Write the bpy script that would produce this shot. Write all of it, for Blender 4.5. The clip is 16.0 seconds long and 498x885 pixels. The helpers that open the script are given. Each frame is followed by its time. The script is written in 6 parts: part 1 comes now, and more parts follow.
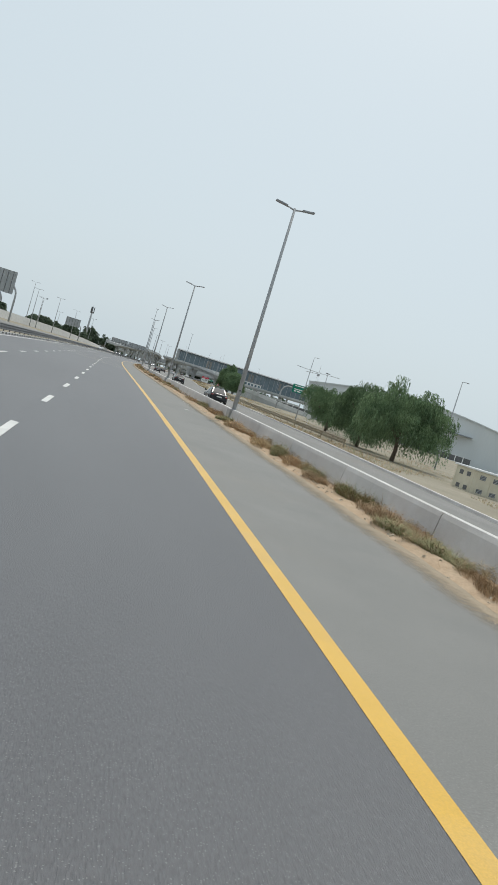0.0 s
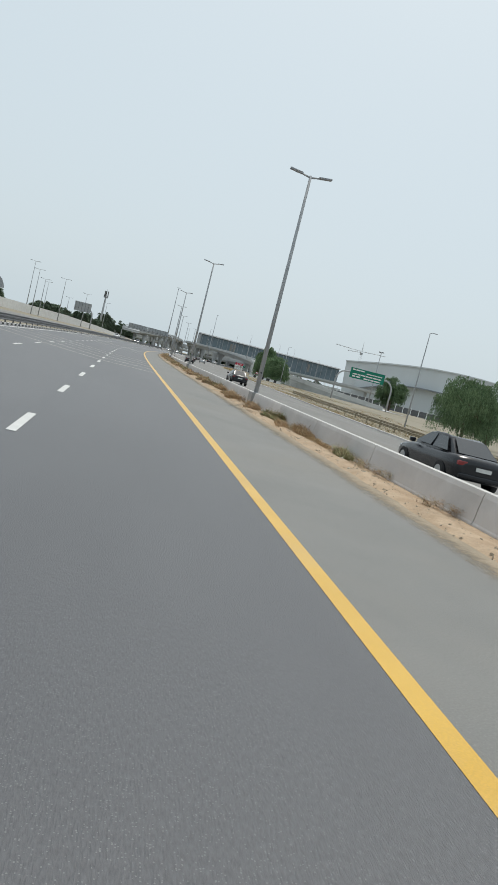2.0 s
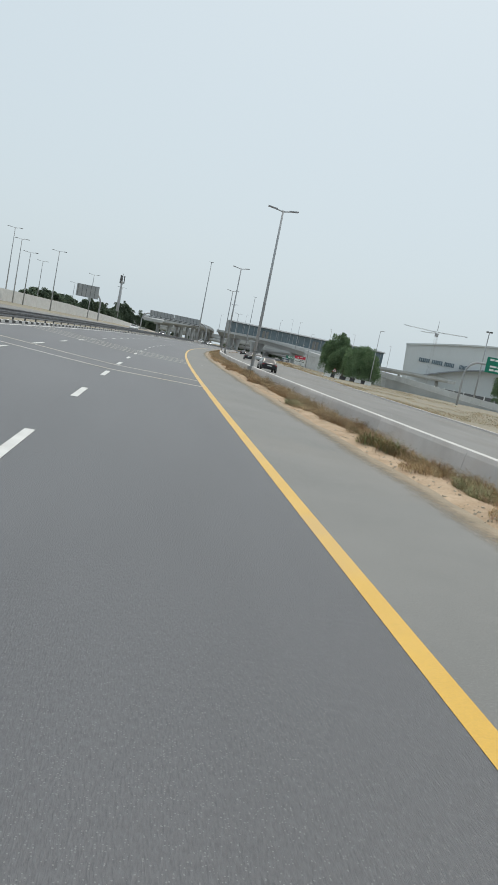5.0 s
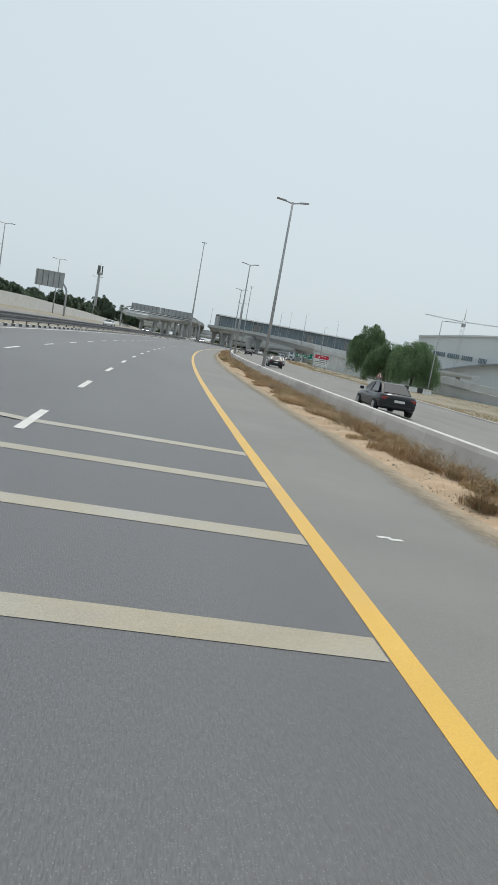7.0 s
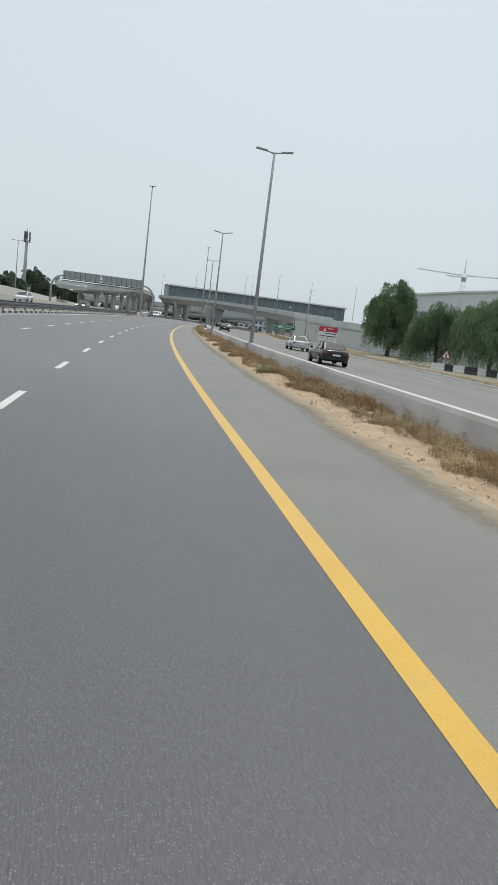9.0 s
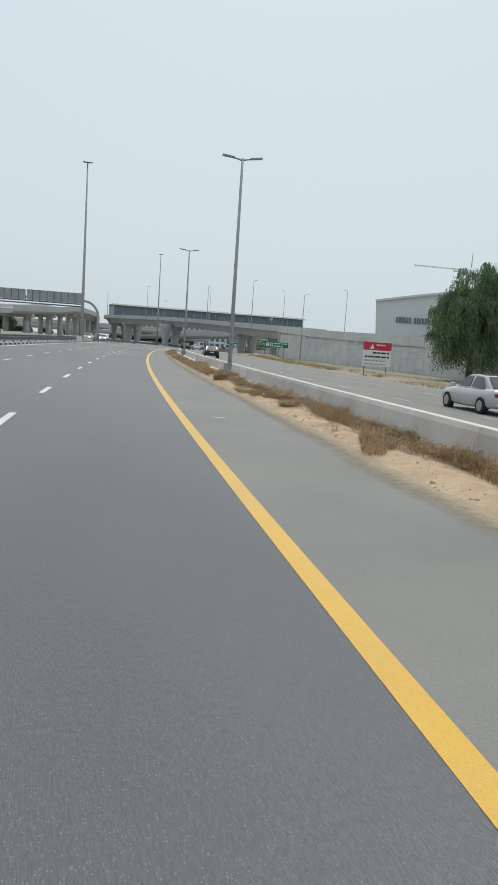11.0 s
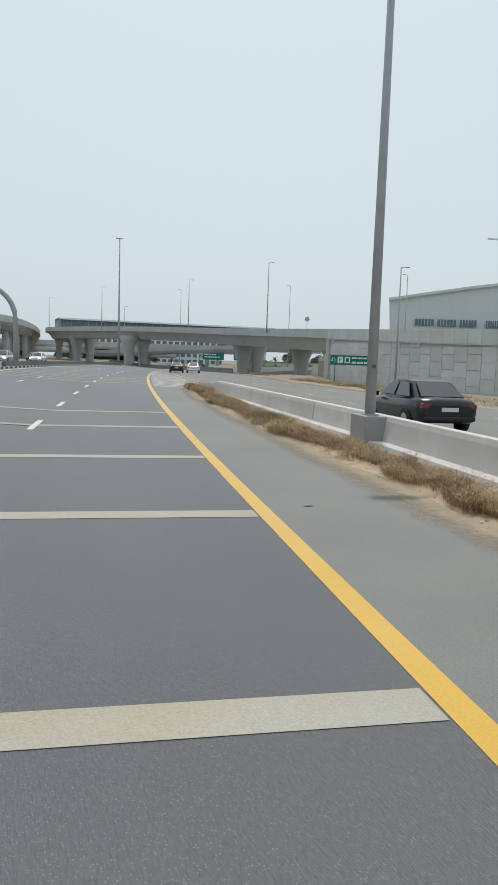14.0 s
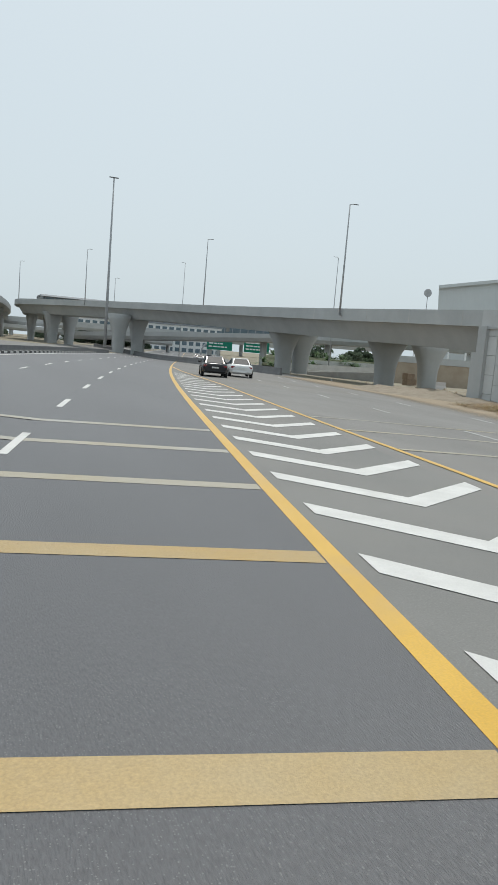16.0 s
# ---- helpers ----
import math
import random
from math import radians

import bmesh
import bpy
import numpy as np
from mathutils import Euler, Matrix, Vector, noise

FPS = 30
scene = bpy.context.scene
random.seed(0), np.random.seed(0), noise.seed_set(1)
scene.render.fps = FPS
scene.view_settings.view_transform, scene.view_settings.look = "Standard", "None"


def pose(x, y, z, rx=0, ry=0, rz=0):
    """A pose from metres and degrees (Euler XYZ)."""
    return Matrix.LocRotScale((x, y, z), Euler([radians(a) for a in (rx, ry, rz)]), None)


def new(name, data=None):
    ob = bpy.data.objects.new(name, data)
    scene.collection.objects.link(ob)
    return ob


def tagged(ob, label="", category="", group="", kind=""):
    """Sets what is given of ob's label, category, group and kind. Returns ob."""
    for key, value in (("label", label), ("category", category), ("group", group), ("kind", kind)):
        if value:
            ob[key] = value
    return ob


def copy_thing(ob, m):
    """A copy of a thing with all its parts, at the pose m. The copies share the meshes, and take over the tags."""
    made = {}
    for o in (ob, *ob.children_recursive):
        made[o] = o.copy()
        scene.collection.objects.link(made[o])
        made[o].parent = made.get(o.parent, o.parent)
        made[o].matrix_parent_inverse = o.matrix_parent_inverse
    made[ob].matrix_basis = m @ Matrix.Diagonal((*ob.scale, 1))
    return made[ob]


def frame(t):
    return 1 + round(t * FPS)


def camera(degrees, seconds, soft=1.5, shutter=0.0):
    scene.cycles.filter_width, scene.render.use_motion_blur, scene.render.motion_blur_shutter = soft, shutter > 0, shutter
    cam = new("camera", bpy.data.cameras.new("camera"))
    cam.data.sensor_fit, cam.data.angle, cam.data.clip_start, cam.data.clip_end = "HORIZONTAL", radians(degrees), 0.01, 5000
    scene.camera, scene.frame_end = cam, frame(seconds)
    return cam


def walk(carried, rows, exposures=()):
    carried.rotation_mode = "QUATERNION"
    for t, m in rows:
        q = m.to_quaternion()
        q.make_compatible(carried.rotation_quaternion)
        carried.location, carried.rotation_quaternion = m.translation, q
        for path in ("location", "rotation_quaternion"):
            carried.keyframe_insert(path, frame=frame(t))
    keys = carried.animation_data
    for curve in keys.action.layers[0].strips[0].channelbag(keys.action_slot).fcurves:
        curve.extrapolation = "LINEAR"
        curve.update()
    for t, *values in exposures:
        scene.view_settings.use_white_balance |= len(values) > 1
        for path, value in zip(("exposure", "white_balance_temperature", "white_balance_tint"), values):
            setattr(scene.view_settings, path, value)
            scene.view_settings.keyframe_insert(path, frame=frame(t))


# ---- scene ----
# The road's yellow edge line: its bend in 1/km at stations along it, in metres.
STATIONS = (-40, 40, 120, 200, 280, 360, 420, 450, 500, 560)
BEND = (-0.351, -0.1391, 0.2572, 0.962, 0.858, 0.9703, 1.156, 0.463, 0.0, 0.0)
_S = np.arange(-60, 900, 2.0)
_k = np.interp(_S, STATIONS, BEND) / 1000
_H = np.concatenate([[0], np.cumsum(_k[1:] + _k[:-1])])
_H -= _H[30]
_m = (_H[1:] + _H[:-1]) / 2
_X = np.concatenate([[0], np.cumsum(np.sin(_m) * 2)])
_Y = np.concatenate([[0], np.cumsum(np.cos(_m) * 2)])
_X, _Y = _X - _X[30], _Y - _Y[30]


def lie(o):
    """Height of the ground at offset o from the yellow line (the bend is banked)."""
    return float(np.interp(o, (-190, -90, -30, -13, -4, 4.6, 24, 32, 150, 190), (-2.4, 2.2, 1.2, 0.55, 0, 0, -0.5, -0.7, -0.7, -2.4)))


def fall(s):
    """The road sinks gently past the merge."""
    return -min(1.2, 0.7 * max(0.0, (s - 386) / 100) ** 1.5)


def road(s, o=0.0, z=None):
    """Place at station s, offset o to the right of the yellow line."""
    h = float(np.interp(s, _S, _H))
    return Vector((float(np.interp(s, _S, _X)) + o * math.cos(h), float(np.interp(s, _S, _Y)) - o * math.sin(h), lie(o) + fall(s) if z is None else z))


def heading(s):
    """Heading at station s in degrees, clockwise from +y."""
    return math.degrees(float(np.interp(s, _S, _H)))


# ---- camera ----
cam = camera(37.98, 16.0)
EYE = 1.759
# seconds, station, offset, and yaw from the road, pitch, roll in degrees
ROWS = [
    (0, -3.21, -2.24, 11.81, -3.75, 17.07),
    (0.5, 9.19, -2.27, 12.05, -6.20, 12.94),
    (1, 21.50, -2.30, 11.94, -5.07, 14.52),
    (1.5, 32.45, -2.29, 11.34, -4.80, 15.22),
    (2, 44.83, -2.27, 11.03, -5.64, 14.30),
    (2.5, 56.65, -2.28, 10.43, -5.56, 14.82),
    (3, 69.12, -2.30, 7.86, -5.33, 15.11),
    (3.5, 82.01, -2.29, 7.96, -5.75, 14.57),
    (4, 94.68, -2.24, 8.17, -6.08, 14.24),
    (4.5, 107.20, -2.18, 8.48, -6.56, 13.01),
    (5, 119.52, -2.11, 8.86, -7.14, 11.56),
    (5.5, 131.38, -2.02, 9.18, -7.64, 10.33),
    (6, 142.38, -1.95, 9.17, -7.93, 9.39),
    (6.5, 151.96, -1.89, 8.18, -7.65, 8.65),
    (7, 164.82, -1.86, 8.69, -7.36, 10.30),
    (7.5, 177.27, -1.83, 9.61, -7.93, 11.06),
    (8, 189.49, -1.75, 9.99, -8.80, 7.93),
    (8.5, 200.79, -1.70, 9.90, -9.21, 7.05),
    (9, 212.05, -1.70, 10.28, -9.22, 7.20),
    (9.5, 223.51, -1.68, 10.42, -9.09, 6.80),
    (10, 235.04, -1.66, 10.73, -8.64, 5.88),
    (10.5, 246.55, -1.64, 11.11, -8.10, 4.78),
    (11, 258.00, -1.62, 11.41, -7.66, 3.87),
    (11.5, 269.35, -1.63, 11.46, -7.48, 3.18),
    (12, 280.66, -1.66, 11.84, -7.16, 2.87),
    (12.5, 292.35, -1.71, 12.00, -3.12, 3.82),
    (13, 304.10, -1.76, 11.51, -5.61, 1.96),
    (13.5, 315.45, -1.81, 12.35, -6.81, 2.79),
    (14, 325.95, -1.83, 11.46, -6.46, 1.88),
    (14.5, 337.90, -1.83, 12.09, -7.85, 0.46),
    (15, 350.01, -1.88, 11.49, -8.96, 1.06),
    (15.5, 361.02, -1.93, 10.39, -6.47, 3.14),
    (16, 372.35, -1.94, 10.30, -7.11, 4.72),
]


def eye_pose(s, o, yaw, pitch, roll):
    p = road(s, o, EYE)
    return pose(p.x, p.y, p.z, 90 + pitch, 0, -heading(s) - yaw) @ pose(0, 0, 0, 0, 0, roll)


walk(cam, [(t, eye_pose(*r)) for t, *r in ROWS])

# ---- light: a hazy high sun ahead to the right, a pale sky ----
SUN_TURN, SUN_UP = 20.0, 62.0
world = bpy.data.worlds.new("sky")
scene.world = world
world.use_nodes = True
wn, wl = world.node_tree.nodes, world.node_tree.links
wn.clear()
sky = wn.new("ShaderNodeTexSky")
sky.sky_type = "NISHITA"
sky.sun_disc = False
sky.sun_elevation, sky.sun_rotation = radians(SUN_UP), radians(SUN_TURN)
sky.air_density, sky.dust_density, sky.ozone_density = 1.0, 6.0, 1.0
haze = wn.new("ShaderNodeMix")
haze.data_type = "RGBA"
haze.inputs[0].default_value = 0.82
haze.inputs[7].default_value = (6.85, 7.95, 8.5, 1)
bg = wn.new("ShaderNodeBackground")
bg.inputs[1].default_value = 0.1
wo = wn.new("ShaderNodeOutputWorld")
wl.new(sky.outputs[0], haze.inputs[6])
wl.new(haze.outputs[2], bg.inputs[0])
wl.new(bg.outputs[0], wo.inputs[0])
sun = new("sun", bpy.data.lights.new("sun", "SUN"))
sun.data.energy, sun.data.angle, sun.data.color = 2.0, radians(0.7), (1, 0.95, 0.87)
sun.matrix_world = Matrix.Rotation(radians(-SUN_TURN), 4, "Z") @ Matrix.Rotation(radians(-(90 - SUN_UP)), 4, "X")
scene.view_settings.exposure = 0.0
# ---- materials ----
def surface(name, low, high, scale=3.0, fine=60.0, rough=0.85, bump=0.2, metal=0.0, grain=0.25, stretch=(1, 1, 1), dirt=0.0, dirt_col=(0.2, 0.17, 0.13), vary=0.0, spec=0.4):
    m = bpy.data.materials.new(name)
    m.use_nodes = True
    n, l = m.node_tree.nodes, m.node_tree.links
    b = n["Principled BSDF"]
    b.inputs["Roughness"].default_value, b.inputs["Metallic"].default_value = rough, metal
    b.inputs["Specular IOR Level"].default_value = spec
    geo = n.new("ShaderNodeNewGeometry")
    mp = n.new("ShaderNodeMapping")
    mp.inputs["Scale"].default_value = stretch
    l.new(geo.outputs["Position"], mp.inputs[0])

    def noise_tex(sc, detail, ro=0.6):
        t = n.new("ShaderNodeTexNoise")
        t.inputs["Scale"].default_value, t.inputs["Detail"].default_value, t.inputs["Roughness"].default_value = sc, detail, ro
        l.new(mp.outputs[0], t.inputs["Vector"])
        return t

    def mix(f, a, c, kind="MIX"):
        x = n.new("ShaderNodeMix")
        x.data_type, x.blend_type = "RGBA", kind
        for sock, v in ((x.inputs[0], f), (x.inputs[6], a), (x.inputs[7], c)):
            if hasattr(v, "is_output"):
                l.new(v, sock)
            else:
                sock.default_value = v if isinstance(v, float) else (*v, 1)
        return x.outputs[2]

    big, small = noise_tex(scale, 5), noise_tex(fine, 3, 0.7)
    ramp = n.new("ShaderNodeValToRGB")
    ramp.color_ramp.elements[0].position, ramp.color_ramp.elements[1].position = 0.32, 0.68
    l.new(big.outputs["Fac"], ramp.inputs[0])
    col = mix(ramp.outputs[0], low, high)
    if dirt:
        d = noise_tex(scale * 0.37, 6, 0.65)
        dr = n.new("ShaderNodeValToRGB")
        dr.color_ramp.elements[0].position, dr.color_ramp.elements[1].position = 0.5, 0.72
        l.new(d.outputs["Fac"], dr.inputs[0])
        sc = n.new("ShaderNodeMath")
        sc.operation = "MULTIPLY"
        sc.inputs[1].default_value = dirt
        l.new(dr.outputs[0], sc.inputs[0])
        col = mix(sc.outputs[0], col, dirt_col)
    if vary:
        oi = n.new("ShaderNodeObjectInfo")
        mr = n.new("ShaderNodeMapRange")
        mr.inputs["To Min"].default_value, mr.inputs["To Max"].default_value = 1 - vary, 1 + vary
        l.new(oi.outputs["Random"], mr.inputs[0])
        col = mix(1.0, col, mr.outputs[0], "MULTIPLY")
    g = n.new("ShaderNodeMapRange")
    g.inputs["To Min"].default_value, g.inputs["To Max"].default_value = 1 - grain, 1 + grain
    l.new(small.outputs["Fac"], g.inputs[0])
    col = mix(1.0, col, g.outputs[0], "MULTIPLY")
    l.new(col, b.inputs["Base Color"])
    bp = n.new("ShaderNodeBump")
    bp.inputs["Strength"].default_value, bp.inputs["Distance"].default_value = bump, 0.01
    l.new(small.outputs["Fac"], bp.inputs["Height"])
    l.new(bp.outputs[0], b.inputs["Normal"])
    return m


def glow(name, col, strength):
    m = bpy.data.materials.new(name)
    m.use_nodes = True
    b = m.node_tree.nodes["Principled BSDF"]
    b.inputs["Base Color"].default_value = (*col, 1)
    b.inputs["Emission Color"].default_value, b.inputs["Emission Strength"].default_value = (*col, 1), strength
    return m


ASPHALT = surface("asphalt", (0.072, 0.074, 0.081), (0.099, 0.102, 0.11), 0.2, 90, 0.52, 0.7, grain=0.7, stretch=(1, 0.2, 1), dirt=0.5, dirt_col=(0.055, 0.057, 0.061), spec=0.6)
SHOULDER = surface("shoulder_asphalt", (0.172, 0.173, 0.166), (0.208, 0.207, 0.197), 0.35, 55, 0.75, 0.5, grain=0.35, dirt=0.5, dirt_col=(0.23, 0.215, 0.19), spec=0.4)
SERVICE = surface("worn_asphalt", (0.2, 0.197, 0.19), (0.25, 0.245, 0.235), 0.4, 40, 0.9, 0.3, grain=0.2, stretch=(1, 0.3, 1), dirt=0.3, spec=0.25)
DULL_SAND = surface("dull_sand", (0.26, 0.225, 0.18), (0.35, 0.305, 0.245), 1.6, 26, 0.95, 0.9, grain=0.4, dirt=0.6, dirt_col=(0.2, 0.17, 0.135), spec=0.1)
SAND = surface("sand", (0.38, 0.275, 0.185), (0.5, 0.385, 0.275), 1.6, 26, 0.95, 0.9, grain=0.4, dirt=0.6, dirt_col=(0.25, 0.19, 0.13), spec=0.1)
SOIL = surface("dry_ground", (0.25, 0.225, 0.175), (0.33, 0.3, 0.24), 0.12, 6, 0.95, 0.6, grain=0.25, dirt=0.5, dirt_col=(0.17, 0.17, 0.1), spec=0.1)
CONCRETE = surface("concrete", (0.52, 0.485, 0.465), (0.6, 0.57, 0.55), 0.9, 40, 0.85, 0.25, grain=0.14, dirt=0.5, dirt_col=(0.4, 0.35, 0.315), vary=0.1, spec=0.3)
BRIDGE = surface("bridge_concrete", (0.42, 0.43, 0.43), (0.49, 0.5, 0.495), 0.3, 20, 0.85, 0.2, grain=0.1, dirt=0.35, dirt_col=(0.33, 0.335, 0.33), spec=0.3)
WHITE_PAINT = surface("white_paint", (0.56, 0.56, 0.54), (0.67, 0.67, 0.65), 2, 70, 0.6, 0.3, grain=0.15, dirt=0.4, dirt_col=(0.45, 0.45, 0.44))
YELLOW_PAINT = surface("yellow_paint", (0.6, 0.345, 0.022), (0.67, 0.4, 0.038), 0.9, 70, 0.38, 0.12, grain=0.3, dirt=0.6, dirt_col=(0.5, 0.34, 0.14), spec=0.6)
STRIP_YELLOW = surface("faded_yellow_paint", (0.44, 0.285, 0.085), (0.41, 0.315, 0.17), 0.4, 60, 0.4, 0.3, grain=0.4, dirt=0.8, dirt_col=(0.3, 0.24, 0.15))
# worn yellow bars with the grazing sky glare put into the colour
STRIP_PAINT = surface("worn_yellow_paint_glare", (0.37, 0.31, 0.19), (0.38, 0.37, 0.34), 0.35, 60, 0.38, 0.3, grain=0.4, dirt=0.85, dirt_col=(0.22, 0.2, 0.16))
PALE_TOP = surface("pale_barrier_top", (0.521, 0.512, 0.487), (0.605, 0.596, 0.571), 1.2, 40, 0.8, 0.2, grain=0.15, dirt=0.5, dirt_col=(0.45, 0.42, 0.38))
LAMP_GREY = surface("lamp_head_grey", (0.3, 0.31, 0.33), (0.36, 0.37, 0.39), 2, 40, 0.5, 0.1, grain=0.1)
GALV = surface("galvanised_steel", (0.34, 0.35, 0.36), (0.43, 0.44, 0.45), 1.5, 40, 0.6, 0.1, metal=0.2, grain=0.1)
DARK_STEEL = surface("dark_steel", (0.1, 0.105, 0.11), (0.16, 0.16, 0.165), 2, 40, 0.6, 0.1, metal=0.3, grain=0.15)
CLADDING = surface("metal_cladding", (0.56, 0.59, 0.6), (0.61, 0.64, 0.65), 0.05, 2, 0.6, 0.05, grain=0.05, stretch=(1, 1, 0.2))
GLASS_DARK = surface("tinted_glazing", (0.11, 0.155, 0.185), (0.16, 0.21, 0.245), 0.2, 3, 0.25, 0.0, grain=0.1)


def chips(m, scale, size, col):
    """Pale stone chips worn bare in an asphalt surface."""
    n, l = m.node_tree.nodes, m.node_tree.links
    b = n["Principled BSDF"]
    geo = n.new("ShaderNodeNewGeometry")
    v = n.new("ShaderNodeTexVoronoi")
    v.inputs["Scale"].default_value = scale
    l.new(geo.outputs["Position"], v.inputs["Vector"])
    lt = n.new("ShaderNodeMath")
    lt.operation = "LESS_THAN"
    lt.inputs[1].default_value = size
    l.new(v.outputs["Distance"], lt.inputs[0])
    sel = n.new("ShaderNodeSeparateColor")
    l.new(v.outputs["Color"], sel.inputs[0])
    pick = n.new("ShaderNodeMath")
    pick.operation = "LESS_THAN"
    pick.inputs[1].default_value = 0.3
    l.new(sel.outputs[0], pick.inputs[0])
    both = n.new("ShaderNodeMath")
    both.operation = "MULTIPLY"
    l.new(lt.outputs[0], both.inputs[0])
    l.new(pick.outputs[0], both.inputs[1])
    x = n.new("ShaderNodeMix")
    x.data_type = "RGBA"
    l.new(both.outputs[0], x.inputs[0])
    l.new(b.inputs["Base Color"].links[0].from_socket, x.inputs[6])
    x.inputs[7].default_value = (*col, 1)
    l.new(x.outputs[2], b.inputs["Base Color"])


chips(ASPHALT, 78, 0.3, (0.165, 0.168, 0.172))
chips(SHOULDER, 75, 0.27, (0.265, 0.26, 0.25))
chips(SERVICE, 60, 0.25, (0.32, 0.315, 0.3))


# ---- building helpers ----
def mesh_of(name, bm, mats, smooth=False):
    me = bpy.data.meshes.new(name)
    bm.normal_update()
    bm.to_mesh(me)
    bm.free()
    for m in (mats if isinstance(mats, (list, tuple)) else [mats]):
        me.materials.append(m)
    if smooth:
        for p in me.polygons:
            p.use_smooth = True
    return me


def part(name, bm, material, parent, label="", smooth=False):
    ob = new(name, mesh_of(name, bm, material, smooth) if isinstance(bm, bmesh.types.BMesh) else bm)
    ob.parent = parent
    if label:
        ob["label"] = label
    return ob


def thing(name, label, category, group="", m=None, kind=""):
    ob = new(name)
    ob.empty_display_size = 0.2
    if m is not None:
        ob.matrix_world = m
    return tagged(ob, label, category, group, kind)


def solo(name, bm, material, label, category="", group="", kind="", m=None, smooth=False):
    ob = new(name, mesh_of(name, bm, material, smooth))
    if m is not None:
        ob.matrix_world = m
    return tagged(ob, label, category, group, kind)


def at_road(s, o, z=None, turn=0.0):
    """Pose on the ground with +y along the road and +x to its right."""
    p = road(s, o, z)
    return pose(p.x, p.y, p.z, 0, 0, -heading(s) - turn)


def box(bm, x0, x1, y0, y1, z0, z1, mat=0, bevel=0.0):
    v = [bm.verts.new(c) for c in ((x0, y0, z0), (x1, y0, z0), (x1, y1, z0), (x0, y1, z0), (x0, y0, z1), (x1, y0, z1), (x1, y1, z1), (x0, y1, z1))]
    fs = [bm.faces.new([v[i] for i in f]) for f in ((3, 2, 1, 0), (4, 5, 6, 7), (0, 1, 5, 4), (1, 2, 6, 5), (2, 3, 7, 6), (3, 0, 4, 7))]
    for f in fs:
        f.material_index = mat
    if bevel:
        es = list({e for f in fs for e in f.edges})
        bmesh.ops.bevel(bm, geom=es, offset=bevel, segments=2, affect="EDGES", profile=0.5)
    return bm


def tube(bm, pts, radii, seg=10, mat=0, cap=True):
    """A round bar through pts, with a radius at each."""
    rings, pts = [], [Vector(p) for p in pts]
    for i, p in enumerate(pts):
        d = (pts[min(i + 1, len(pts) - 1)] - pts[max(i - 1, 0)]).normalized()
        u = d.orthogonal().normalized() if abs(d.z) < 0.99 else Vector((1, 0, 0))
        u = (u - d * u.dot(d)).normalized()
        if abs(d.z) < 0.99:
            u = d.cross(Vector((0, 0, 1))).normalized()
        w = d.cross(u)
        r = radii[i] if isinstance(radii, (list, tuple)) else radii
        rings.append([bm.verts.new(p + r * (u * math.cos(a) + w * math.sin(a))) for a in (2 * math.pi * k / seg for k in range(seg))])
    for a, b in zip(rings, rings[1:]):
        for k in range(seg):
            f = bm.faces.new((a[k], a[(k + 1) % seg], b[(k + 1) % seg], b[k]))
            f.material_index, f.smooth = mat, True
    if cap:
        bm.faces.new(rings[0][::-1]).material_index = mat
        bm.faces.new(rings[-1]).material_index = mat
    return bm


def ribbon(bm, s0, s1, left, right, lift=0.0, step=4.0, cols=1, mat=0):
    """A strip of ground between two offsets (numbers or functions of the station)."""
    lf = left if callable(left) else (lambda s: left)
    rf = right if callable(right) else (lambda s: right)
    n = max(1, int(math.ceil((s1 - s0) / step)))
    prev = None
    for i in range(n + 1):
        s = s0 + (s1 - s0) * i / n
        a, b = lf(s), rf(s)
        row = []
        for c in range(cols + 1):
            o = a + (b - a) * c / cols
            p = road(s, o)
            row.append(bm.verts.new((p.x, p.y, p.z + lift)))
        if prev:
            for c in range(cols):
                bm.faces.new((prev[c], prev[c + 1], row[c + 1], row[c])).material_index = mat
        prev = row
    return bm


def sweep(bm, pts, profile, mat=0, close_ends=True, closed=True):
    """A profile of (across to the right, up) carried along pts, upright."""
    pts = [Vector(p) for p in pts]
    rings = []
    for i, p in enumerate(pts):
        d = pts[min(i + 1, len(pts) - 1)] - pts[max(i - 1, 0)]
        d.z = 0
        d.normalize()
        r = Vector((d.y, -d.x, 0))
        rings.append([bm.verts.new(p + r * a + Vector((0, 0, b))) for a, b in profile])
    k = len(profile)
    for a, b in zip(rings, rings[1:]):
        for j in range(k if closed else k - 1):
            bm.faces.new((a[j], a[(j + 1) % k], b[(j + 1) % k], b[j])).material_index = mat
    if close_ends and closed:
        bm.faces.new(rings[0]).material_index = mat
        bm.faces.new(rings[-1][::-1]).material_index = mat
    return bm


# ---- ground and roads ----
def edge_right(s):
    """Right edge of the side road."""
    return float(np.interp(s, (-60, 20, 55, 120, 150, 230, 275, 300, 335, 390, 430, 460, 600), (12.5, 13, 15.5, 17.5, 19.5, 22, 22, 20, 17.6, 17, 14.6, 15.5, 16)))


def verge_left(s):
    return float(np.interp(s, (-60, 60, 140, 200, 219, 240, 282, 300, 336, 350, 362, 371), (3.25, 3.3, 3.0, 2.75, 2.6, 2.65, 2.85, 2.7, 2.35, 2.1, 2.1, 2.4))) + 0.14 * noise.noise((s * 0.3, 3.1, 0)) + 0.07 * noise.noise((s * 1.1, 8.1, 0)) + 0.05 * noise.noise((s * 3.7, 2.1, 0))


def verge_right(s):
    return float(np.interp(s, (-60, 358, 371), (4.5, 4.5, 2.7)))


